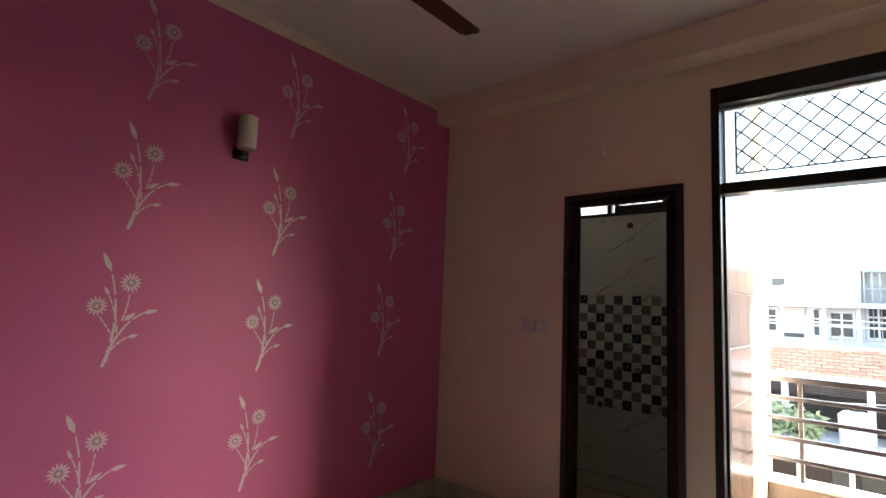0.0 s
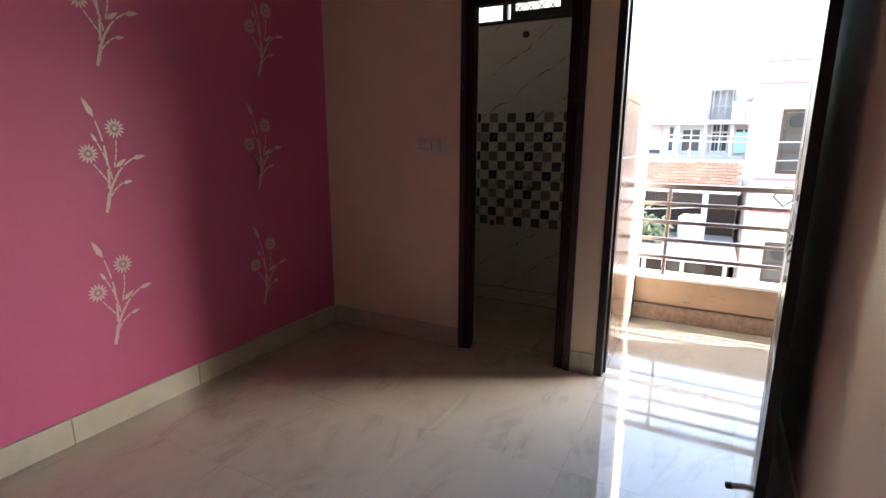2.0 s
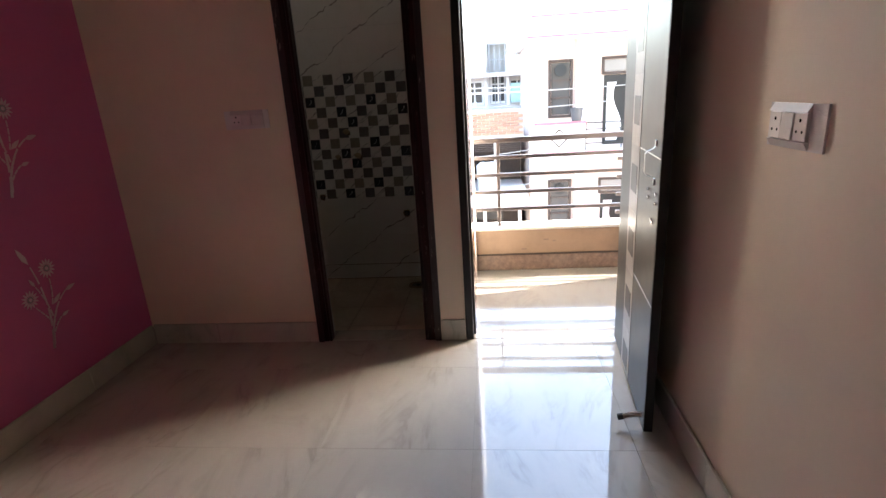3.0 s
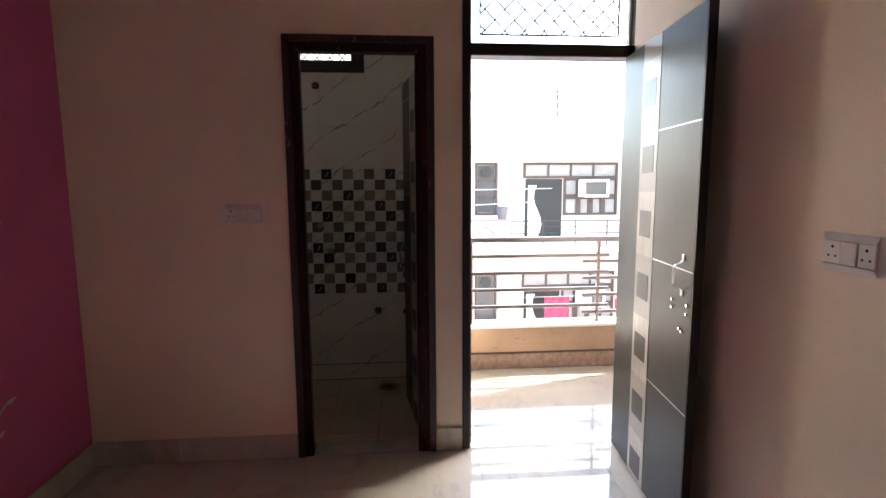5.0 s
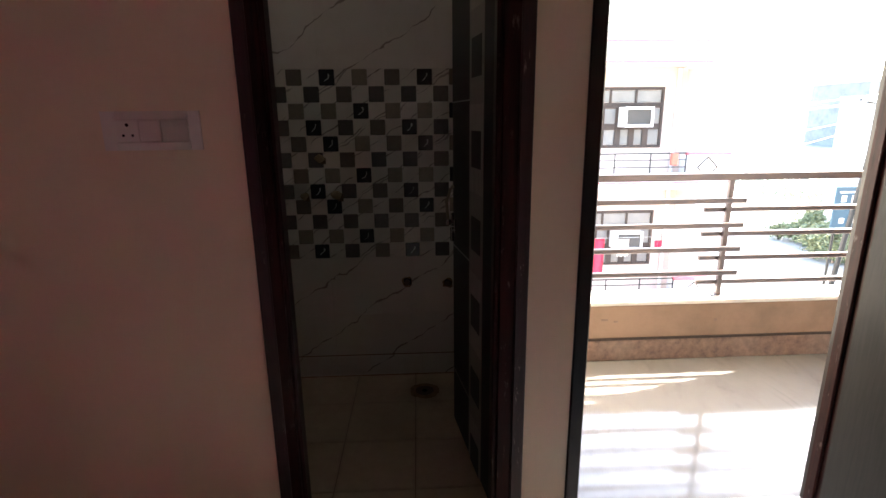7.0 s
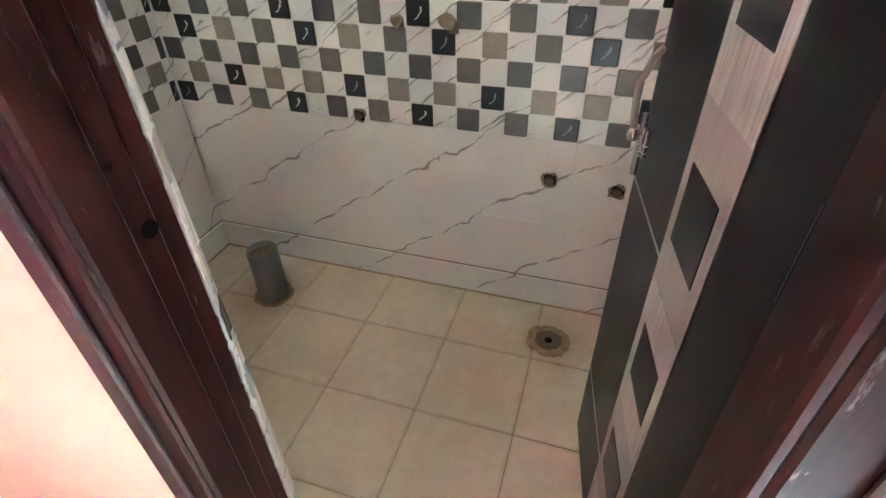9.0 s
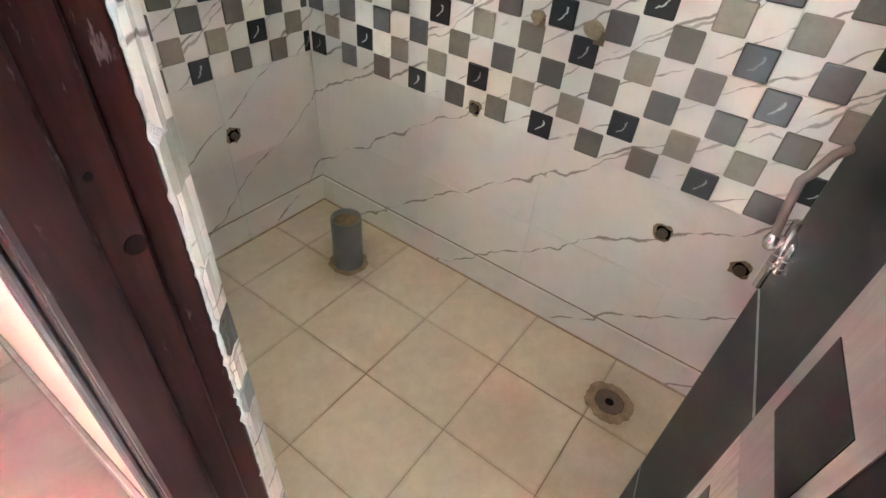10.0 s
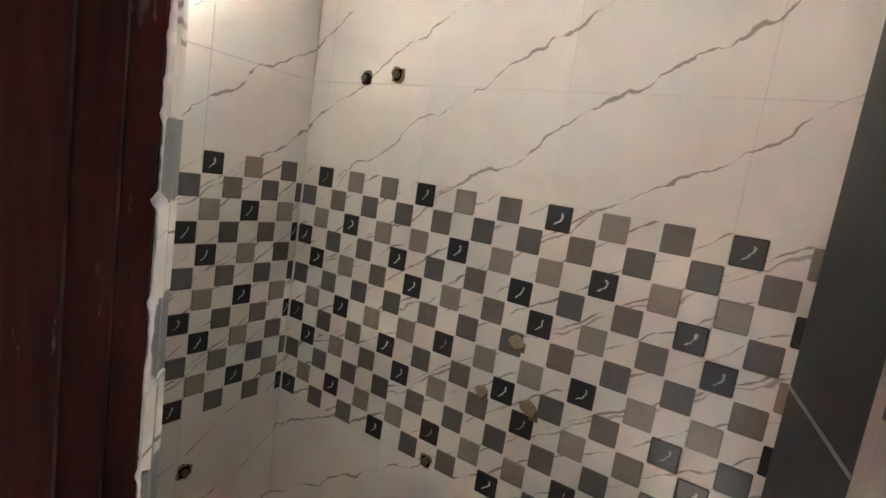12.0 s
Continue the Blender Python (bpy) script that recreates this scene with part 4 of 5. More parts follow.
def cut_hole(c, axis, size, label, pipe_r=0.012, chips=9, seedv=1):
    """A hole broken into the tile round a water outlet: ragged cement, flat patch coloured for the pocket's shade, pipe
    end.
    """
    rnd = random.Random(seedv)
    th = thing("pipe_outlet", c, label, "pipe outlet")
    ORIGIN[th] = Vector((0, 0, 0))
    turn = Matrix.Rotation(radians(90), 4, 'Y') if axis == "x" else Matrix.Rotation(radians(90), 4, 'X')
    sgn = -1 if axis == "x" else 1

    def ragged(r0, depth, z):
        bm = bmesh.new()
        n = 14
        ring = []
        for i in range(n):
            a = 2 * math.pi * i / n
            r = r0 * (0.82 + 0.36 * rnd.random()) / max(abs(math.cos(a)), abs(math.sin(a))) ** 0.6
            ring.append(bm.verts.new((r * math.cos(a), r * math.sin(a), z)))
        lo = [bm.verts.new((v.co.x * 1.05, v.co.y * 1.05, z - depth)) for v in ring]
        bm.faces.new(ring)
        for i in range(n):
            bm.faces.new((lo[i], lo[(i + 1) % n], ring[(i + 1) % n], ring[i]))
        if sgn < 0:
            bmesh.ops.rotate(bm, matrix=Matrix.Rotation(math.pi, 3, 'X'), verts=bm.verts[:])
        bmesh.ops.transform(bm, matrix=turn, verts=bm.verts[:])
        return bm
    part("broken_edge", ragged(size * 0.45, 0.0015, 0.0015), M_RUST, th)
    part("pocket", ragged(size * 0.33, 0.001, 0.0024), M_HOLE_SHADE, th)
    d = Vector((-1, 0, 0)) if axis == "x" else Vector((0, -1, 0))
    if pipe_r:
        part("pipe_end", tube(d * 0.002, d * 0.016, pipe_r, 12), M_BRASS, th, "threaded pipe end")
    return th


for k, (y, z, s, r) in enumerate(((1.172, 0.444, 0.054, 0.014), (0.967, 0.433, 0.054, 0.014), (1.805, 0.591, 0.048, 0.012), (1.566, 2.032, 0.054, 0.014),
                                  (2.265, 1.779, 0.054, 0.012), (2.133, 1.794, 0.054, 0.012))):
    cut_hole((BX - 0.001, y, z), "x", s, "square hole cut in the tile round a pipe end", r, seedv=k)
for k, (y, z, w) in enumerate(((1.653, 0.887, 0.02), (1.499, 0.891, 0.026), (1.567, 1.066, 0.022))):
    chip = thing("broken_mosaic", (BX - 0.005, y, z), "broken mosaic square with bare tan mortar", "broken tile")
    ORIGIN[chip] = Vector((0, 0, 0))
    rnd = random.Random(60 + k)
    bm = bmesh.new()
    n = 9
    ring = [(w * (0.75 + 0.5 * rnd.random()) * math.cos(2 * math.pi * i / n), w * 0.8 * (0.7 + 0.6 * rnd.random()) * math.sin(2 * math.pi * i / n)) for i in range(n)]
    lo = [bm.verts.new((0.002, a * 1.12, b * 1.12)) for a, b in ring]
    hi = [bm.verts.new((-0.004 - 0.004 * rnd.random(), a * 0.8, b * 0.8)) for a, b in ring]
    top = bm.verts.new((-0.009, 0.004, 0.003))
    for i in range(n):
        bm.faces.new((lo[i], lo[(i + 1) % n], hi[(i + 1) % n], hi[i]))
        bm.faces.new((hi[i], hi[(i + 1) % n], top))
    bmesh.ops.recalc_face_normals(bm, faces=bm.faces[:])
    part("mortar_lump", bm, M_MORTAR_TAN, chip)
    # flat patch whose dark colour stands for the shade in a recess
    part("dark_recess", box(-0.001, 0.001, -w * 1.25, -w * 0.2, -w * 1.15, w * 0.1), M_SILT_RECESS, chip, "flat dark patch painting a broken recess's shade")
cut_hole((3.318, BY - 0.001, 0.375), "y", 0.06, "square hole cut in the tile round a pipe end", 0.012, seedv=40)

# ---------------------------------------------------------------- world outside
road = solid("ground", boxes([(-60, 300, -300, 300, -6.6, -6.3)]), M_ASPHALT, "dusty street and ground far below the balcony", "ground", kind="structure")
solid("own_house_wall", boxes([(2.62, 3.86, -12, 0.67, -6.3, -0.61), (2.0, 3.82, 0.68, 9, -6.3, -0.45)]), M_HOUSE, "lower storeys of the house itself", "wall", kind="structure")


def framed_window(parent, x, y0, y1, z0, z1, cols, rows, name="window", wood=M_DARKBROWN, bar=0.025, glass=M_PANE):
    """A window in a facade that faces -x: frame, mullions, panes."""
    f = part(name, boxes([(x - 0.06, x + 0.02, y0, y0 + 0.07, z0, z1), (x - 0.06, x + 0.02, y1 - 0.07, y1, z0, z1), (x - 0.06, x + 0.02, y0 + 0.07, y1 - 0.07, z0, z0 + 0.07), (x - 0.06, x + 0.02, y0 + 0.07, y1 - 0.07, z1 - 0.07, z1)], 0.006), wood, parent)
    ys = [y0 + 0.07 + (y1 - y0 - 0.14) * k / cols for k in range(cols + 1)]
    zs = [z0 + 0.07 + (z1 - z0 - 0.14) * k / rows for k in range(rows + 1)]
    for y in ys[1:-1]:
        part("mullion", box(x - 0.05, x + 0.01, y - bar, y + bar, z0 + 0.07, z1 - 0.07), wood, f)
    for z in zs[1:-1]:
        part("glazing_bar", box(x - 0.045, x + 0.01, y0 + 0.07, y1 - 0.07, z - bar, z + bar), wood, f)
    for a, b in zip(ys, ys[1:]):
        for c, d in zip(zs, zs[1:]):
            part("pane", box(x - 0.012, x - 0.004, a + 0.01, b - 0.01, c + 0.01, d - 0.01), glass, f)
    return f


def iron_rail(parent, x, y0, y1, z0, z1):
    f = part("balcony_rail", boxes([(x - 0.015, x + 0.015, y0, y1, z1 - 0.03, z1)]), M_BLACK, parent, "thin black iron rail")
    for k in range(1, 4):
        z = z0 + (z1 - z0) * k / 4
        part("rail_bar", box(x - 0.01, x + 0.01, y0, y1, z - 0.01, z + 0.01), M_BLACK, f)
    n = int((y1 - y0) / 0.8)
    for k in range(n + 1):
        y = y0 + (y1 - y0) * k / max(1, n)
        part("rail_post", box(x - 0.012, x + 0.012, y - 0.012, y + 0.012, z0, z1 - 0.03), M_BLACK, f)


def diamond(parent, x, y, z, r):
    bm = bmesh.new()
    pts = [(x, y - r, z), (x, y, z + r), (x, y + r, z), (x, y, z - r), (x, y - r, z)]
    for a, b in zip(pts, pts[1:]):
        add_tube(bm, a, b, 0.018, 6)
    part("diamond_ornament", bm, M_DARKBROWN, parent)


apt = thing("apartment_building", (17, -3, -6.3), "white and peach apartment house across the street", "building")
FXA, FXB = 14.6, 13.5
part("wall", box(FXA, 22, -5.75, -0.45, -6.3, 2.45), M_HOUSE2, apt, "peach painted facade")
part("wall", box(13.6, 22, -6.55, -5.75, -6.3, 2.42), M_HOUSE, apt, "white painted side bay")
part("pilaster", box(FXA - 0.12, FXA + 0.05, -1.95, -1.68, -6.3, 2.45), M_HOUSE, apt)
part("roof", box(13.35, 22, -5.75, -0.3, 2.45, 2.93), M_HOUSE, apt, "white roof slab and fascia")
part("fascia_band", boxes([(13.33, 13.35, -5.75, -0.3, 2.44, 2.48), (13.33, 13.35, -5.75, -0.3, 2.90, 2.94), (13.58, 13.6, -6.55, -5.76, 2.38, 2.42)]), M_RED, apt, "thin red painted line")
part("roof_parapet", boxes([(14.0, 14.15, -5.7, -0.5, 2.93, 3.15)]), M_HOUSE, apt)
part("downpipe", tube((FXA - 0.06, -5.5, -6.3), (FXA - 0.06, -5.5, 2.42), 0.05), M_HOUSE, apt)
for base in (0.0, -3.2):
    part("balcony_slab", box(FXB - 0.1, FXA, -6.4, -0.45, base - 0.5, base - 0.32), M_HOUSE, apt)
    part("fascia_band", box(FXB - 0.115, FXB - 0.1, -6.4, -0.45, base - 0.36, base - 0.32), M_RED, apt, "thin red painted line")
    part("balcony_panel", box(FXB - 0.08, FXB + 0.05, -1.75, -0.5, base - 0.32, base + 0.36), M_HOUSE, apt, "white balcony panel")
    part("panel_cap", box(FXB - 0.1, FXB + 0.07, -1.77, -0.48, base + 0.36, base + 0.42), M_RED, apt, "red painted cap")
    part("balcony_panel", box(FXB - 0.08, FXB + 0.05, -6.4, -5.35, base - 0.32, base + 0.32), M_HOUSE, apt, "white balcony panel")
    part("panel_cap", box(FXB - 0.1, FXB + 0.07, -6.42, -5.33, base + 0.32, base + 0.38), M_RED, apt, "red painted cap")
    diamond(apt, FXB - 0.09, -5.85, base + 0.02, 0.25)
    diamond(apt, FXB - 0.09, -1.1, base + 0.02, 0.22)
    iron_rail(apt, FXB, -5.34, -1.78, base - 0.32, base + 0.38)
    # the wide window and door unit
    framed_window(apt, FXA, -5.16, -2.35, base + 1.52, base + 1.97, 4, 1, glass=M_PANE_GLARE)
    framed_window(apt, FXA, -5.16, -3.55, base + 0.45, base + 1.52, 4, 2, bar=0.075, glass=M_PANE_GLARE)
    door = part("door", box(FXA - 0.05, FXA + 0.02, -3.5, -2.42, base - 0.3, base + 1.5, 0.01, 1), M_LEAF_SQ, apt, "grey door with a pale wave inlay")
    bm = bmesh.new()
    ring = [(-2.5, base - 0.2)] + [(-2.5 - 0.28 - 0.12 * math.sin(k * 0.75), base - 0.2 + k * 0.19) for k in range(9)] + [(-2.5, base + 1.32)]
    hi = [bm.verts.new((FXA - 0.058, y, z)) for y, z in ring]
    lo = [bm.verts.new((FXA - 0.05, y, z)) for y, z in ring]
    bm.faces.new(hi)
    for k in range(len(ring)):
        bm.faces.new((lo[k], lo[(k + 1) % len(ring)], hi[(k + 1) % len(ring)], hi[k]))
    part("door_inlay", bm, M_HOUSE, door, "pale wave inlay")
    framed_window(apt, FXA, -1.6, -0.95, base + 0.47, base + 1.97, 1, 3)
    part("exhaust_fan", tube((FXA - 0.1, -1.27, base + 1.7), (FXA - 0.05, -1.27, base + 1.7), 0.16, 18), M_BLACK, apt)
    ac = thing("air_conditioner", (FXA - 0.3, -4.35, base + 1.0), "white window air conditioner across the street", "air conditioner")
    part("casing", boxes([(FXA - 0.5, FXA - 0.02, -4.72, -4.66, base + 0.98, base + 1.48), (FXA - 0.5, FXA - 0.02, -4.04, -3.98, base + 0.98, base + 1.48), (FXA - 0.5, FXA - 0.02, -4.66, -4.04, base + 0.98, base + 1.05), (FXA - 0.5, FXA - 0.02, -4.66, -4.04, base + 1.41, base + 1.48)], 0.008), M_HOUSE, ac)
    part("condenser_grille", box(FXA - 0.46, FXA - 0.02, -4.66, -4.04, base + 1.05, base + 1.41), M_PANE, ac)
for y in (-5.6, -4.4, -3.2, -2.0, -0.8):
    part("roof_rail_post", box(13.5, 13.54, y, y + 0.04, 2.93, 3.75), M_WIRE, apt)
for k in range(4):
    part("roof_rail_bar", box(13.505, 13.535, -5.6, -0.8, 3.1 + 0.2 * k, 3.125 + 0.2 * k), M_WIRE, apt)
mast = thing("roof_mast", (14.2, -3.2, 3.15), "thin metal roof mast with a bent arm", "mast")
part("pole", tube((14.2, -3.2, 2.93), (14.2, -3.2, 3.95), 0.035, 8), M_BLACK, mast)
part("arm", tube((14.2, -2.75, 4.0), (14.2, -3.2, 4.2), 0.02, 6), M_BLACK, mast)
bucket = solid("balcony_bucket", lathe([(0.0, 0.0), (0.12, 0.0), (0.16, 0.32), (0.17, 0.33)], (13.75, -1.85, 0.1)), M_TANK, "dark plastic bucket on the neighbour's balcony panel", "bucket")
bucket.location = (-0.2, 0.3, 0.32)
can = solid("folded_cloth", box(13.3, 13.42, -5.05, -4.88, 0.08, 0.38, 0.03), M_RUSTCLOTH, "rust red cloth hung over the balcony rail", "cloth")


def cloth(name, x, y0, y1, z0, z1, mat, label):
    bm = bmesh.new()
    nx, nz = 14, 10
    grid = [[bm.verts.new((x + 0.03 * math.sin(i * 1.3) * (0.3 + k / nz), y0 + (y1 - y0) * i / nx, z1 + (z0 - z1) * k / nz)) for i in range(nx + 1)] for k in range(nz + 1)]
    for k in range(nz):
        for i in range(nx):
            bm.faces.new((grid[k][i], grid[k][i + 1], grid[k + 1][i + 1], grid[k + 1][i]))
    r = bmesh.ops.solidify(bm, geom=bm.faces[:], thickness=0.012)
    return solid(name, bm, mat, label, "cloth", smooth=True)


cloth("hanging_cloth", 13.42, -3.42, -2.72, -2.75, -1.72, M_CLOTH, "bright red cloth hung on the lower balcony line")
cloth("hanging_cloth", 13.42, -4.05, -3.75, -2.2, -1.75, M_HOUSE, "white washing hung on the lower balcony line")
cloth("hanging_cloth", 13.42, -4.9, -4.7, -2.1, -1.8, M_CLOTH, "small pink washing on the lower balcony line")
solid("washing_line", tube((13.42, -5.3, -1.7), (13.42, -1.8, -1.72), 0.006, 6), M_WIRE, "thin washing line over the lower balcony", "line")

for ob in list(scene.objects):
    if ob.parent is None and ob.name.split(".")[0] in ("apartment_building", "air_conditioner", "roof_mast", "balcony_bucket", "folded_cloth", "hanging_cloth", "washing_line"):
        ob.location.y -= 0.13

# brick-fronted neighbour
nb = thing("brick_house", (17, 1.5, -6.3), "low neighbour house with a brick roof parapet", "building")
part("wall", boxes([(15.05, 20, -0.44, 6.5, -0.14, 0.05), (16.6, 20, -0.44, 6.5, -6.3, -0.14), (15.05, 16.6, -0.44, 6.5, -1.66, -1.5), (15.05, 16.6, -0.44, 6.5, -6.3, -3.25), (15.05, 16.6, 3.3, 6.5, -3.25, -0.14)]), M_HOUSE, nb, "white painted walls")
# dark brown puts the veranda's shade into the back wall's colour
part("veranda_back", boxes([(16.55, 16.598, -0.43, 3.29, -1.49, -0.15), (16.55, 16.598, -0.43, 3.29, -3.24, -1.67)]), M_DARKBROWN, nb, "veranda back wall coloured dark for the shade in the recess")
for y in (-0.3, 0.75, 1.75, 3.2):
    part("post", box(15.06, 15.16, y - 0.05, y + 0.05, -3.25, -1.66), M_HOUSE, nb, "white veranda post")
for y in (0.35, 2.0):
    part("post", box(15.06, 15.2, y - 0.07, y + 0.07, -1.5, -0.14), M_HOUSE, nb, "white veranda post")
for k in range(5):
    part("veranda_rail", box(15.08, 15.11, -0.4, 3.25, -0.42 + 0.055 * k, -0.395 + 0.055 * k), M_DARKBROWN, nb)
bp = part("brick_parapet", box(15.01, 15.2, -0.44, 6.5, 0.05, 0.69), M_MORTAR, nb, "weathered brick parapet")
part("coping", box(14.95, 15.25, -0.44, 6.5, 0.69, 0.75), M_SHEET, nb)
br = bpy.data.meshes.new("brick")
tmp = box(-0.04, 0.02, -0.11, 0.11, -0.034, 0.034, 0.006, 1)
tmp.to_mesh(br)
tmp.free()
br.materials.append(M_BRICK)
for r in range(8):
    for k in range(14):
        y = -0.3 + k * 0.235 + (0.117 if r % 2 else 0)
        piece("brick", br, bp, (15.005, y, 0.095 + r * 0.079))
part("shade_awning", box(13.0, 15.05, -0.44, 4.0, -1.5, -1.42), M_SHEET, nb, "pale sheet awning")
part("awning_edge", box(12.98, 13.0, -0.44, 4.0, -1.6, -1.42), M_SHEET, nb)
for y0, y1, z0, z1 in ((1.0, 1.8, -1.1, -0.3), (0.1, 1.3, -2.9, -1.75)):
    framed_window(nb, 16.54, y0, y1, z0, z1, 2, 1, "shop_front")
part("drain_tank", lathe([(0.0, 0.0), (0.3, 0.0), (0.31, 0.7), (0.22, 0.78), (0.1, 0.8)], (14.4, 0.62, -1.42), 20), M_SHEET, nb, "pale plastic drum", True)

bk = thing("back_house", (24, 3, -6.3), "white rooftop house behind the brick parapet", "building")
part("wall", box(19.0, 28, -1.2, 8, -6.3, 1.9), M_HOUSE, bk, "white painted walls")
part("sunshade", box(18.3, 19.0, -1.2, 8, 1.74, 1.84), M_HOUSE, bk)
part("parapet_ledge", box(18.2, 18.5, -1.2, 8, 0.55, 0.74), M_TOWER, bk, "grey ledge")


def scallop(x, y0, y1, z0, z1, sag):
    """A balustrade panel whose top edge dips between its posts."""
    bm = bmesh.new()
    n = 8
    front, back = [], []
    for k in range(n + 1):
        t = k / n
        top = z1 - sag * 4 * t * (1 - t)
        for xx, row in ((x, front), (x + 0.08, back)):
            row.append((bm.verts.new((xx, y0 + (y1 - y0) * t, z0)), bm.verts.new((xx, y0 + (y1 - y0) * t, top))))
    for row in (front, back):
        for a, b in zip(row, row[1:]):
            bm.faces.new((a[0], b[0], b[1], a[1]))
    for k in range(n):
        bm.faces.new((front[k][1], front[k + 1][1], back[k + 1][1], back[k][1]))
    bmesh.ops.recalc_face_normals(bm, faces=bm.faces[:])
    return bm


for a, b in zip((-1.15, -0.43, 0.62, 1.06, 1.5, 1.76, 2.25, 3.0, 3.8), (-0.46, -0.08, 1.03, 1.47, 1.73, 2.22, 2.97, 3.77, 4.6)):
    part("balustrade_panel", scallop(18.35, a, b, 1.84, 2.42, 0.07), M_HOUSE, bk)
for y in (-0.445, 1.045, 1.485, 1.745, 2.235):
    part("balustrade_post", box(18.33, 18.45, y - 0.022, y + 0.022, 1.84, 2.47), M_TOWER, bk, "grey post")
for y0, y1, z0, z1, c, r in ((0.69, 1.35, 0.82, 1.65, 2, 2), (-0.78, -0.19, 0.94, 1.66, 2, 2), (-0.11, 0.47, 0.83, 1.86, 2, 3), (1.49, 1.76, 0.82, 1.74, 1, 2), (2.6, 3.5, 0.9, 1.7, 2, 2)):
    framed_window(bk, 18.99, y0, y1, z0, z1, c, r, wood=M_HOUSE)
part("blind", box(18.93, 18.99, 1.92, 2.43, 1.25, 1.72, 0.01, 1), M_HOUSE2, bk, "closed peach blind")
part("blind", box(18.95, 18.99, 1.95, 2.47, 0.80, 0.92), M_PANE, bk, "dark low opening")
for y in (0.62, -0.15, 1.42):
    part("column", box(18.7, 18.82, y - 0.05, y + 0.05, 0.74, 1.74), M_HOUSE, bk, "white column")
part("stair_tower", boxes([(19.0, 21, -0.2, -0.12, 1.9, 3.06), (19.0, 21, 0.54, 0.72, 1.9, 3.06), (19.0, 21, -0.12, 0.54, 2.84, 3.06), (19.3, 19.4, -0.12, 0.54, 1.9, 2.84)]), M_TOWER, bk, "grey stair tower with an open front")
part("ladder", boxes([(18.9, 18.94, y, y + 0.025, 0.85, 2.95) for y in (-0.08, 0.1, 0.28, 0.46)] + [(18.9, 18.94, -0.12, 0.5, 1.3 + 0.5 * k, 1.325 + 0.5 * k) for k in range(4)]), M_WIRE, bk, "iron grille")
part("shade_sheet", box(18.7, 18.75, -0.6, -0.24, 0.85, 1.5), M_TEAL, bk, "pale teal sheet")
part("roof_room", box(20.0, 24, 2.2, 5, 1.9, 2.9), M_HOUSE, bk, "white roof room")
part("roof_window", box(19.96, 20.0, 2.55, 2.9, 2.15, 2.7), M_PANE, bk)
part("vent_pipe", tube((18.45, 1.0, 0.2), (18.45, 1.0, 0.95), 0.05), M_SHEET, bk, "white vent pipe")

# houses further down the street
fh = thing("grey_house", (120, -107, -6.3), "hazy grey rendered block far beyond the empty lot", "building")
part("wall", box(113, 130, -116, -98.5, -6.3, 8.2), M_HOUSE3, fh)
part("roof", box(112.6, 130.4, -116.4, -98.1, 8.2, 8.7), M_HOUSE, fh)
for y in (-113.5, -109.5, -105.5, -101.5):
    for z in (-4.5, 0.0, 4.3):
        part("window", box(112.9, 113.0, y - 0.9, y + 0.9, z, z + 2.2), M_PANE, fh)
fh2 = thing("pale_house", (29, -33, -6.3), "pale house with dark shutters down the street", "building")
part("wall", box(26.5, 36, -38.0, -28.0, -6.3, 2.2), M_HOUSE, fh2)
part("roof", box(26.2, 36, -38.1, -27.9, 2.2, 2.4), M_SHEET, fh2)
for y in (-30.0, -32.4, -34.6):
    framed_window(fh2, 26.49, y, y + 1.2, -0.4, 1.4, 2, 2)
part("shutter", box(26.4, 26.49, -35, -28.6, -6.3, -3.6), M_TEAL, fh2)

# added out of view: hides low sky, softens the pink wall's lit edge
far = thing("far_block", (17, -30, -6.3), "added unseen block down the street that hides low sky", "building")
part("wall", box(12, 21.5, -36, -26.5, -6.3, 4.6), M_HOUSE2, far)
part("roof", box(11.8, 21.7, -36.2, -26.3, 4.6, 4.8), M_HOUSE, far)

sign = thing("shop_sign", (20.0, -15.6, -6.3), "teal blue painted shop sign board with white lettering", "sign")
part("board", box(20.2, 20.26, -16.9, -14.75, -3.3, -1.5, 0.01), M_BLUE, sign)
for k in range(4):
    part("letter_bar", box(20.185, 20.2, -15.2 - 0.42 * k, -15.0 - 0.42 * k, -2.1 - 0.06 * (k % 2), -1.85), M_HOUSE, sign, "white unreadable lettering")
for k in range(3):
    part("letter_bar", box(20.185, 20.2, -15.25 - 0.5 * k, -15.05 - 0.5 * k, -2.95, -2.75), M_HOUSE, sign, "white unreadable lettering")
part("letter_line", box(20.185, 20.2, -16.7, -14.9, -1.75, -1.68), M_HOUSE, sign)
for y in (-16.6, -15.0):
    part("leg", tube((20.3, y, -6.3), (20.3, y, -1.55), 0.05, 8), M_BLACK, sign)

sign.location.y -= 0.5

pole = thing("utility_pole", (19.6, -15.4, -6.3), "leaning dark utility pole with cables", "utility pole")
part("shaft", tube((19.6, -15.1, -6.3), (19.6, -15.95, 1.9), 0.1, 10, 0.085), M_BLACK, pole)
part("cross_arm", tube((19.6, -15.0, 1.75), (19.6, -16.6, 1.35), 0.05, 8), M_BLACK, pole)
for k, (z, y2, z2) in enumerate(((1.95, 2.0, 1.25), (1.8, 3.0, 0.75), (1.6, 6.0, 1.55), (1.2, 5.0, -0.6), (0.9, 4.0, -1.6))):
    pts = []
    for i in range(13):
        t = i / 12
        pts.append((19.6 + (12.4 - 19.6) * t, -15.8 + (y2 + 15.8) * t, z + (z2 - z) * t - 1.1 * t * (1 - t)))
    solid("overhead_cable", chain(pts, 0.014, 5), M_WIRE, "thin pale overhead cable crossing the street", "cable", "overhead cables")


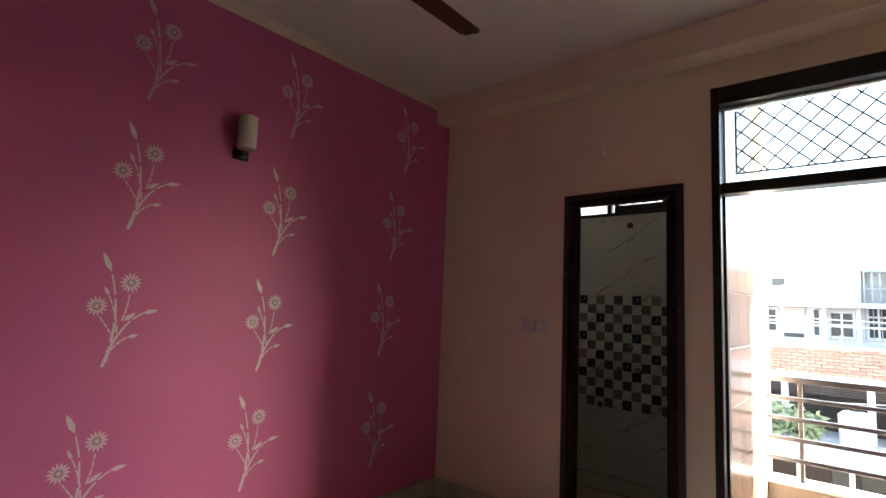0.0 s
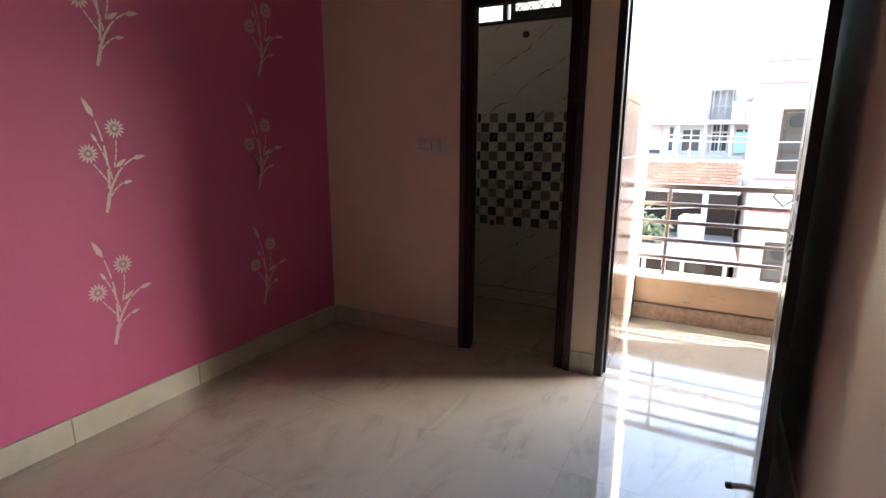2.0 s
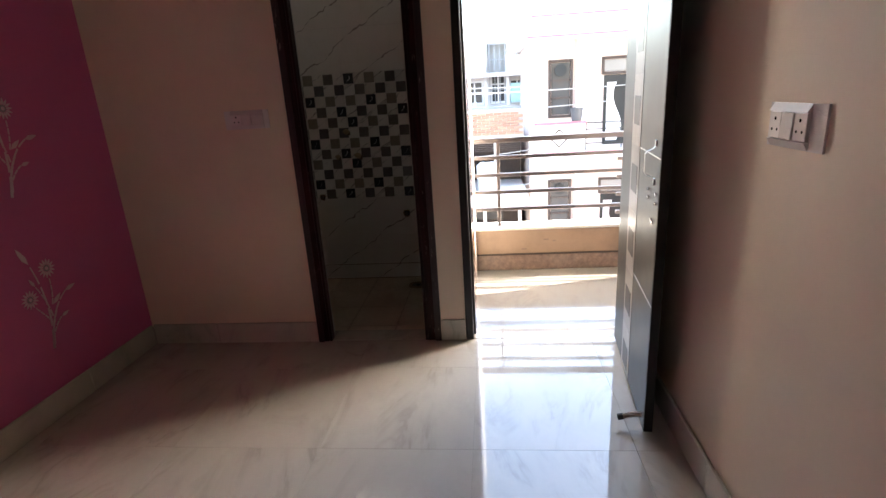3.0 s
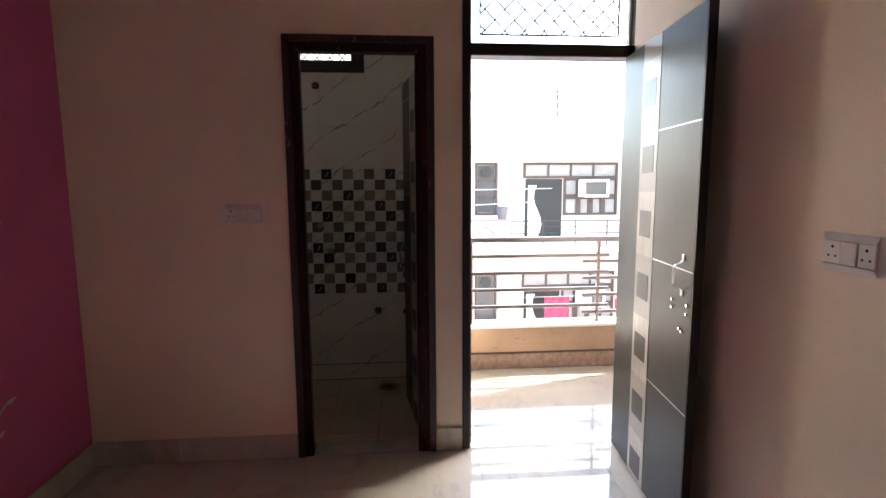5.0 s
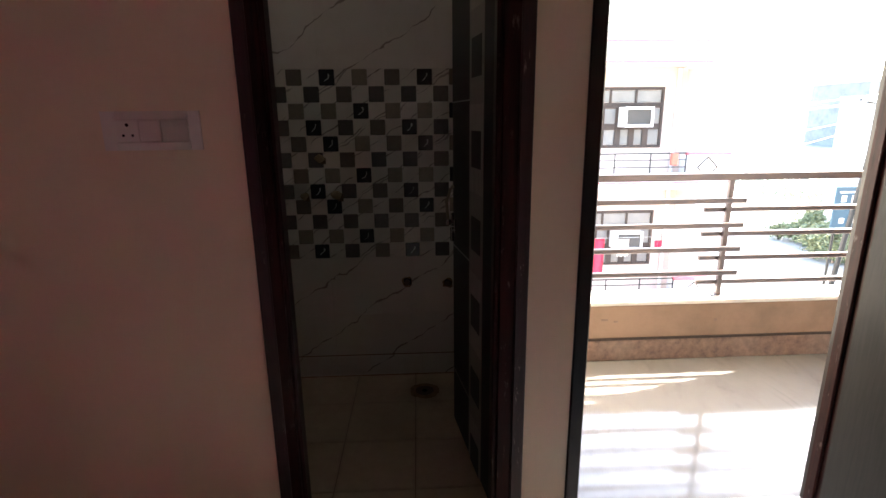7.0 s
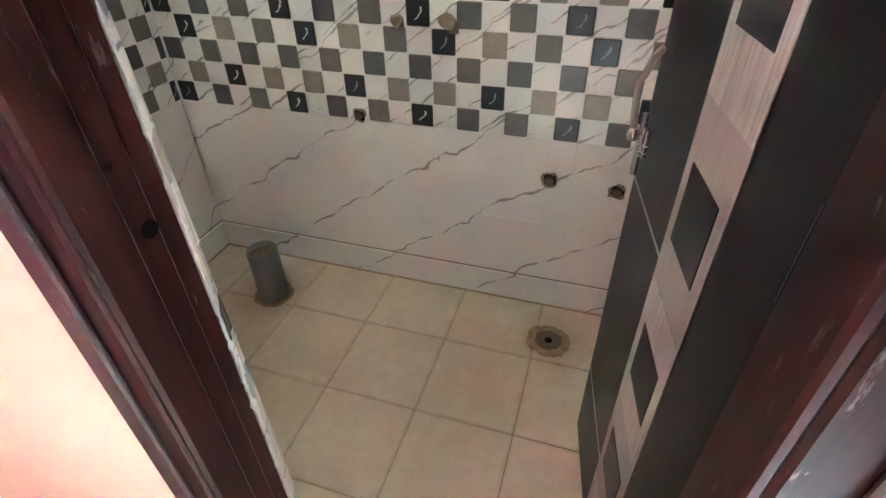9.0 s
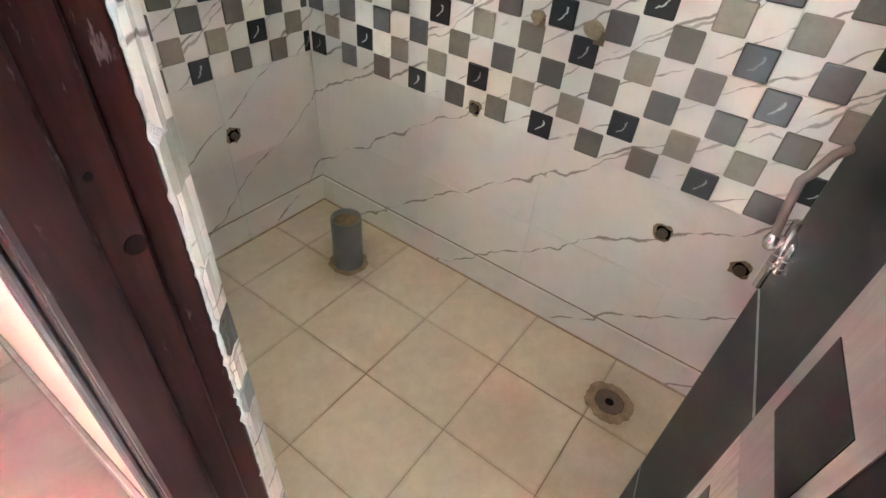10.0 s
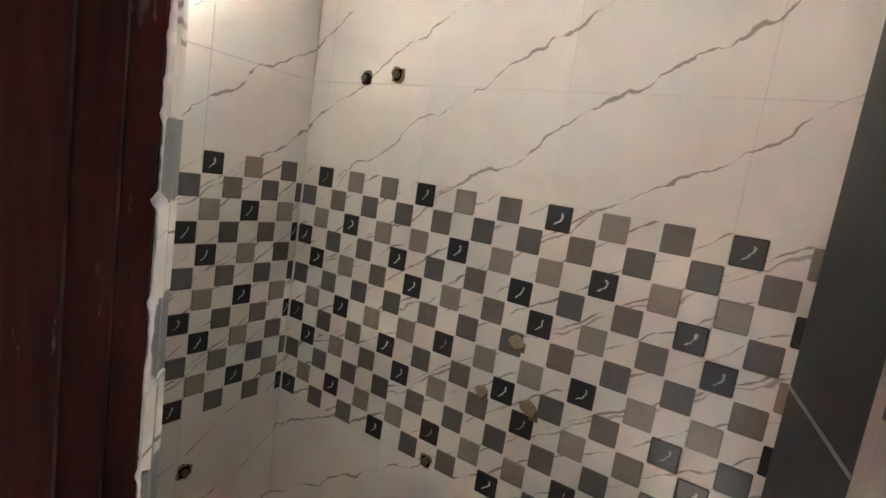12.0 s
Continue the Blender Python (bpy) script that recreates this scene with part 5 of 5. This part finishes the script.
def shrub(name, at, r, n, label, trunk=0.0):
    rnd = random.Random(n)
    t = thing(name, at, label, "shrub" if trunk < 1 else "tree")
    ORIGIN[t] = Vector((0, 0, 0))
    bm = bmesh.new()
    tips = []
    for k in range(7):
        a = rnd.random() * 6.28
        tip = Vector((math.cos(a) * r * 0.6 * rnd.random(), math.sin(a) * r * 0.6 * rnd.random(), trunk + r * (0.5 + rnd.random())))
        add_tube(bm, (0, 0, trunk * 0.6), tip, 0.03, 6, 0.01)
        tips.append(tip)
    add_tube(bm, (0, 0, 0), (0, 0, trunk * 0.6 + 0.05), 0.06 + 0.03 * trunk, 8, 0.05)
    part("trunk", bm, M_BARK, t)
    vs, fs = [], []
    for k in range(n):
        c = rnd.choice(tips) + Vector((rnd.gauss(0, 1), rnd.gauss(0, 1), rnd.gauss(0, 0.8))) * r * 0.33
        d = Vector((rnd.gauss(0, 1), rnd.gauss(0, 1), rnd.gauss(0, 0.6))).normalized()
        e = d.orthogonal().normalized()
        ll = 0.09 + 0.08 * rnd.random()
        i = len(vs)
        vs += [c - d * ll, c + e * ll * 0.4, c + d * ll, c - e * ll * 0.4]
        fs.append((i, i + 1, i + 2, i + 3))
    me = bpy.data.meshes.new("crown")
    me.from_pydata([tuple(v) for v in vs], [], fs)
    me.materials.append(M_GREEN)
    ob = new("crown", me)
    ob.parent = t
    ORIGIN[ob] = Vector((0, 0, 0))
    return t


shrub("roof_shrub", (14.3, 2.15, -1.42), 0.55, 500, "green potted plant on the neighbour's awning")
shrub("roof_shrub", (14.2, 1.45, -1.42), 0.35, 260, "small green potted plant on the neighbour's awning")
lot = random.Random(11)
for k in range(18):
    x = 24.0 + 9.0 * lot.random()
    y = -0.25 * x - 13.3 - 3.2 * lot.random()
    shrub("street_shrub", (x, y, -6.3), 0.45 + 0.45 * lot.random(), 900 + k, "dusty green bush at the street side", 0.1)
shrub("street_tree", (30, -9.5, -6.3), 1.1, 1905, "green tree behind the houses", 0.3)
vs, fs = [], []
for k in range(9000):
    t = lot.random()
    c = Vector((66 - 26 * t + lot.gauss(0, 2.5), -38 + 3.5 * t + lot.gauss(0, 2.5), -6.3 + abs(lot.gauss(0, 0.5)) * (0.4 + abs(math.sin(t * 17.0)))))
    d = Vector((lot.gauss(0, 1), lot.gauss(0, 1), lot.gauss(0, 0.6))).normalized()
    e = d.orthogonal().normalized()
    ll = 0.13 + 0.13 * lot.random()
    i = len(vs)
    vs += [c - d * ll, c + e * ll * 0.45, c + d * ll, c - e * ll * 0.45]
    fs.append((i, i + 1, i + 2, i + 3))
me = bpy.data.meshes.new("far_woods")
me.from_pydata([tuple(v) for v in vs], [], fs)
me.materials.append(M_HAZEWOODS)
tagged(new("far_woods", me), "belt of low green trees beyond the empty lot, coloured pale for haze", "trees", kind="stuff")
rub = bmesh.new()
for k in range(60):
    vs = bmesh.ops.create_icosphere(rub, subdivisions=1, radius=0.1 + 0.2 * random.random())["verts"]
    bmesh.ops.translate(rub, vec=(16 + 5 * random.random(), -13 + 2.5 * random.random(), -6.25), verts=vs)
tagged(solid("rubble", rub, M_CEMENT, "loose rubble at the street side", "rubble"), kind="stuff")

# ---------------------------------------------------------------- pieces: room floor tiles
T = 0.6
tile_me = {}


def tile_mesh(name, sx, sy, sz, mat, bev=0.0012):
    key = (name, round(sx, 4), round(sy, 4), round(sz, 4))
    if key not in tile_me:
        tile_me[key] = mesh_of(name, box(-sx / 2, sx / 2, -sy / 2, sy / 2, -sz / 2, sz / 2, bev, 1), mat)
    return tile_me[key]


def cuts(lo, hi, start, step):
    k = math.floor((lo - start) / step)
    e = [lo]
    while start + (k + 1) * step < hi - 0.01:
        k += 1
        if start + k * step > lo + 0.01:
            e.append(start + k * step)
    return e + [hi]


xe, ye = cuts(XBACK, XW, 2.20, T), cuts(YR, YP, 0.63, T)
for a, b in zip(xe, xe[1:]):
    for c, d in zip(ye, ye[1:]):
        piece("floor_tile", tile_mesh("floor_tile", b - a - 0.0012, d - c - 0.0012, 0.01, M_FLOOR, 0.0), floor, ((a + b) / 2, (c + d) / 2, -0.005))

# bathroom floor
xe, ye = cuts(XWI + 0.006, BX - 0.002, 3.114, 0.2965), cuts(BYR, BY - 0.002, 1.437, 0.2965)
for a, b in zip(xe, xe[1:]):
    for c, d in zip(ye, ye[1:]):
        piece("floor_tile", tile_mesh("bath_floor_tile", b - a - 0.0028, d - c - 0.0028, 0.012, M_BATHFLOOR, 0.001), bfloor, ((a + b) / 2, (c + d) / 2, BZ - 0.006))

# bathroom wall tiles: 0.46 x 0.307, laid flush, the mosaic band three courses high
Z1, Z0 = 1.467, 0.576        # mosaic band's top and foot
YA, XA = 1.512, 3.329        # a black square of the top course on either wall
COLORS = {(0, 0): "k", (0, 2): "t", (0, 4): "b", (1, 1): "b", (1, 3): "g", (1, 5): "g", (2, 0): "t", (2, 2): "k", (2, 4): "t", (3, 1): "g", (3, 3): "b", (3, 5): "k"}
SQM = {"k": M_SQ_BLACK, "t": M_SQ_TAN, "b": M_SQ_BROWN, "g": M_SQ_GREY}
COURSES = [(-0.065, 0.046), (0.05, 0.279), (0.279, Z0), (Z0, Z0 + 4 * S), (Z0 + 4 * S, Z0 + 8 * S), (Z0 + 8 * S, Z1), (Z1, 1.764), (1.764, 2.061), (2.061, 2.358), (2.358, 2.72)]


def wall_tiles(parent, lo, hi, edge, along, face, window=None):
    """Tiles on a wall; along: 'y' for the wall that faces -x, 'x' for the one that faces -y."""
    for n, (z0, z1) in enumerate(COURSES):
        es = cuts(lo, hi, edge, 6 * S)
        for a, b in zip(es, es[1:]):
            rows = [(a, b, z0, z1)]
            if window and z1 > window[2]:
                rows = []
                for p, q, r, s in ((a, min(b, window[0]), z0, z1), (max(a, window[1]), b, z0, z1), (max(a, window[0]), min(b, window[1]), z0, window[2])):
                    if q - p > 0.01 and s - r > 0.01:
                        rows.append((p, q, r, s))
            for p, q, r, s in rows:
                w, h, t = q - p - 0.0008, s - r - 0.0008, 0.008 if n else 0.02
                skin = M_TILE_BAND if 3 <= n <= 5 else M_TILE
                if along == "y":
                    me, at = tile_mesh("wall_tile_x" + skin.name, t, w, h, skin, 0.0005), (face + 0.008 - t / 2, (p + q) / 2, (r + s) / 2)
                else:
                    me, at = tile_mesh("wall_tile_y" + skin.name, w, t, h, skin, 0.0005), ((p + q) / 2, face + 0.008 - t / 2, (r + s) / 2)
                tile = piece("skirting_tile" if n == 0 else "wall_tile", me, parent, at)
                ORIGIN[tile] = Vector(at)


def squares(parent, lo, hi, first, along, face, sign):
    """The coloured squares of the mosaic, proud of their tile; cut at the wall's ends."""
    for row in range(12):
        for k in range(-30, 31):
            c = COLORS.get((row % 4, k % 6))
            if not c:
                continue
            u = first + sign * k * S
            a, b = max(lo, u - S / 2 + 0.002), min(hi, u + S / 2 - 0.002)
            if b - a < 0.012:
                continue
            z = Z1 - S / 2 - row * S
            key = "mosaic_" + c + along
            if along == "y":
                me = tile_mesh(key, 0.007, b - a, S - 0.004, SQM[c], 0.0032)
                piece("mosaic_square", me, parent, (face - 0.001, (a + b) / 2, z))
            else:
                me = tile_mesh(key, b - a, 0.007, S - 0.004, SQM[c], 0.0032)
                piece("mosaic_square", me, parent, ((a + b) / 2, face - 0.001, z))


part("dirty_joint", box(BX - 0.0015, BX + 0.006, BYR, BY - 0.001, 0.0457, 0.0502), M_BATHJOINT, bwall_e, "dark dirty joint over the skirting")
part("dirty_joint", box(XWI + 0.006, BX - 0.002, BY - 0.0015, BY + 0.006, 0.0457, 0.0502), M_BATHJOINT, bwall_n, "dark dirty joint over the skirting")
part("floor_fillet", box(BX - 0.021, BX - 0.011, BYR, BY - 0.012, BZ, BZ + 0.005, 0.002, 1), M_FILLET, bwall_e, "brown dirty mortar along the floor")
part("floor_fillet", box(2.65, BX - 0.012, BY - 0.021, BY - 0.011, BZ, BZ + 0.005, 0.002, 1), M_FILLET, bwall_n, "brown dirty mortar along the floor")
wall_tiles(bwall_e, BYR, BY - 0.001, YA + S / 2, "y", BX, (1.230, 2.062, 2.12))
wall_tiles(bwall_n, 2.648, BX - 0.001, XA - S / 2, "x", BY)
squares(bwall_e, BYR, BY - 0.002, YA, "y", BX, -1)
squares(bwall_n, 2.650, BX - 0.002, XA, "x", BY, 1)
for a, b in zip(cuts(XWI, BX - 0.003, XA, 0.4455), cuts(XWI, BX - 0.003, XA, 0.4455)[1:]):
    for z0, z1 in COURSES[1:]:
        piece("wall_tile", tile_mesh("wall_tile_y", b - a - 0.0015, 0.008, z1 - z0 - 0.0015, M_TILE, 0.0008), bwall_s, ((a + b) / 2, BYR - 0.004, (z0 + z1) / 2))

# cut tile return between the bathroom door frame and the tiled wall, ragged where it meets the wood
rnd = random.Random(5)
RETURN = [(BZ + 0.002, "w"), (0.10, "w"), (0.262, "g"), (0.30, "w"), (0.44, "w"), (0.567, "w"), (0.60, "g"), (0.655, "w"), (0.722, "k"), (0.788, "w"), (0.87, "w"), (0.967, "t"),
          (1.027, "w"), (1.129, "g"), (1.183, "w"), (1.269, "g"), (1.349, "w"), (1.437, "g"), (1.51, "w"), (1.66, "w"), (1.764, "g"), (1.84, "w"), (2.03, "")]
RMAT = {"w": (M_TILE_BAND, "white cut tile"), "g": (M_CUT_GREY, "grey cut tile"), "k": (M_SQ_GREY, "slate cut tile"), "t": (M_CUT_TAN, "dull beige cut tile")}
for (z0, c), (z1, _) in zip(RETURN, RETURN[1:]):
    bm = bmesh.new()
    lo, hi = [], []
    for z, ring in ((z0, lo), (z1 - 0.0015, hi)):
        yr = 1.479 + 0.0155 * z
        for x, y in ((2.6125, 1.4685), (2.623, 1.472), (2.636, yr - 0.006), (2.6455, yr), (2.6455, 1.516), (2.6125, 1.516)):
            ring.append(bm.verts.new((x, y, z)))
    for k in range(6):
        bm.faces.new((lo[k], lo[(k + 1) % 6], hi[(k + 1) % 6], hi[k]))
    bm.faces.new(lo[::-1])
    bm.faces.new(hi)
    tilt = rnd.gauss(0, 0.0009)
    for v in bm.verts:
        if v.co.y < 1.51:
            v.co += Vector((0, tilt + rnd.gauss(0, 0.0005), rnd.gauss(0, 0.0012)))
    bmesh.ops.recalc_face_normals(bm, faces=bm.faces[:])
    part("tile_return", bm, RMAT[c][0], bwall_w, RMAT[c][1])
joints = [z for z, _ in RETURN[1:-1]]
bm = bmesh.new()
rows = []
for k in range(520):
    z = BZ + 0.003 + k * 0.004
    near = max(math.exp(-((z - q) / 0.006) ** 2) for q in joints)
    w = noise.noise(Vector((0.4, z * 30.0, 2.0))) + 0.7 * noise.noise(Vector((1.7, z * 95.0, 7.0)))
    over = 0.0005 + 0.0045 * max(0.0, w) + 0.008 * near * max(0.0, 0.4 + noise.noise(Vector((3.3, z * 21.0, 1.0))))
    inner = 0.004 + 0.003 * w + 0.014 * near * max(0.0, noise.noise(Vector((8.1, z * 14.0, 4.0))) + 0.3)
    bulge = 0.0006 + 0.0008 * abs(w) + 0.0012 * near
    rows.append([bm.verts.new(c) for c in ((2.612 - over, 1.4692, z), (2.612 - over * 0.5, 1.469 - bulge, z), (2.6125, 1.4684 - bulge, z),
                                           (2.612 + inner * 0.6, 1.4682 - bulge * 0.5 + inner * 0.2, z), (2.612 + inner, 1.4682 + inner * 0.34, z))])
for lo, hi in zip(rows, rows[1:]):
    for q in range(4):
        bm.faces.new((lo[q], lo[q + 1], hi[q + 1], hi[q]))
bmesh.ops.recalc_face_normals(bm, faces=bm.faces[:])
bmesh.ops.solidify(bm, geom=bm.faces[:], thickness=0.0015)
part("plaster_bead", bm, M_PLASTERWHITE, bwall_w, "ragged white cement bead", True)

# cladding on the balcony's side wall
for k in range(9):
    for j in range(3):
        x0, x1 = 2.63 + 0.24 * j, 2.865 + 0.24 * j
        piece("cladding_tile", tile_mesh("cladding_tile", 0.235, 0.008, 0.296, M_CLAD, 0.001), bal_side, ((x0 + x1) / 2, 0.657, 0.12 + 0.3 * k))
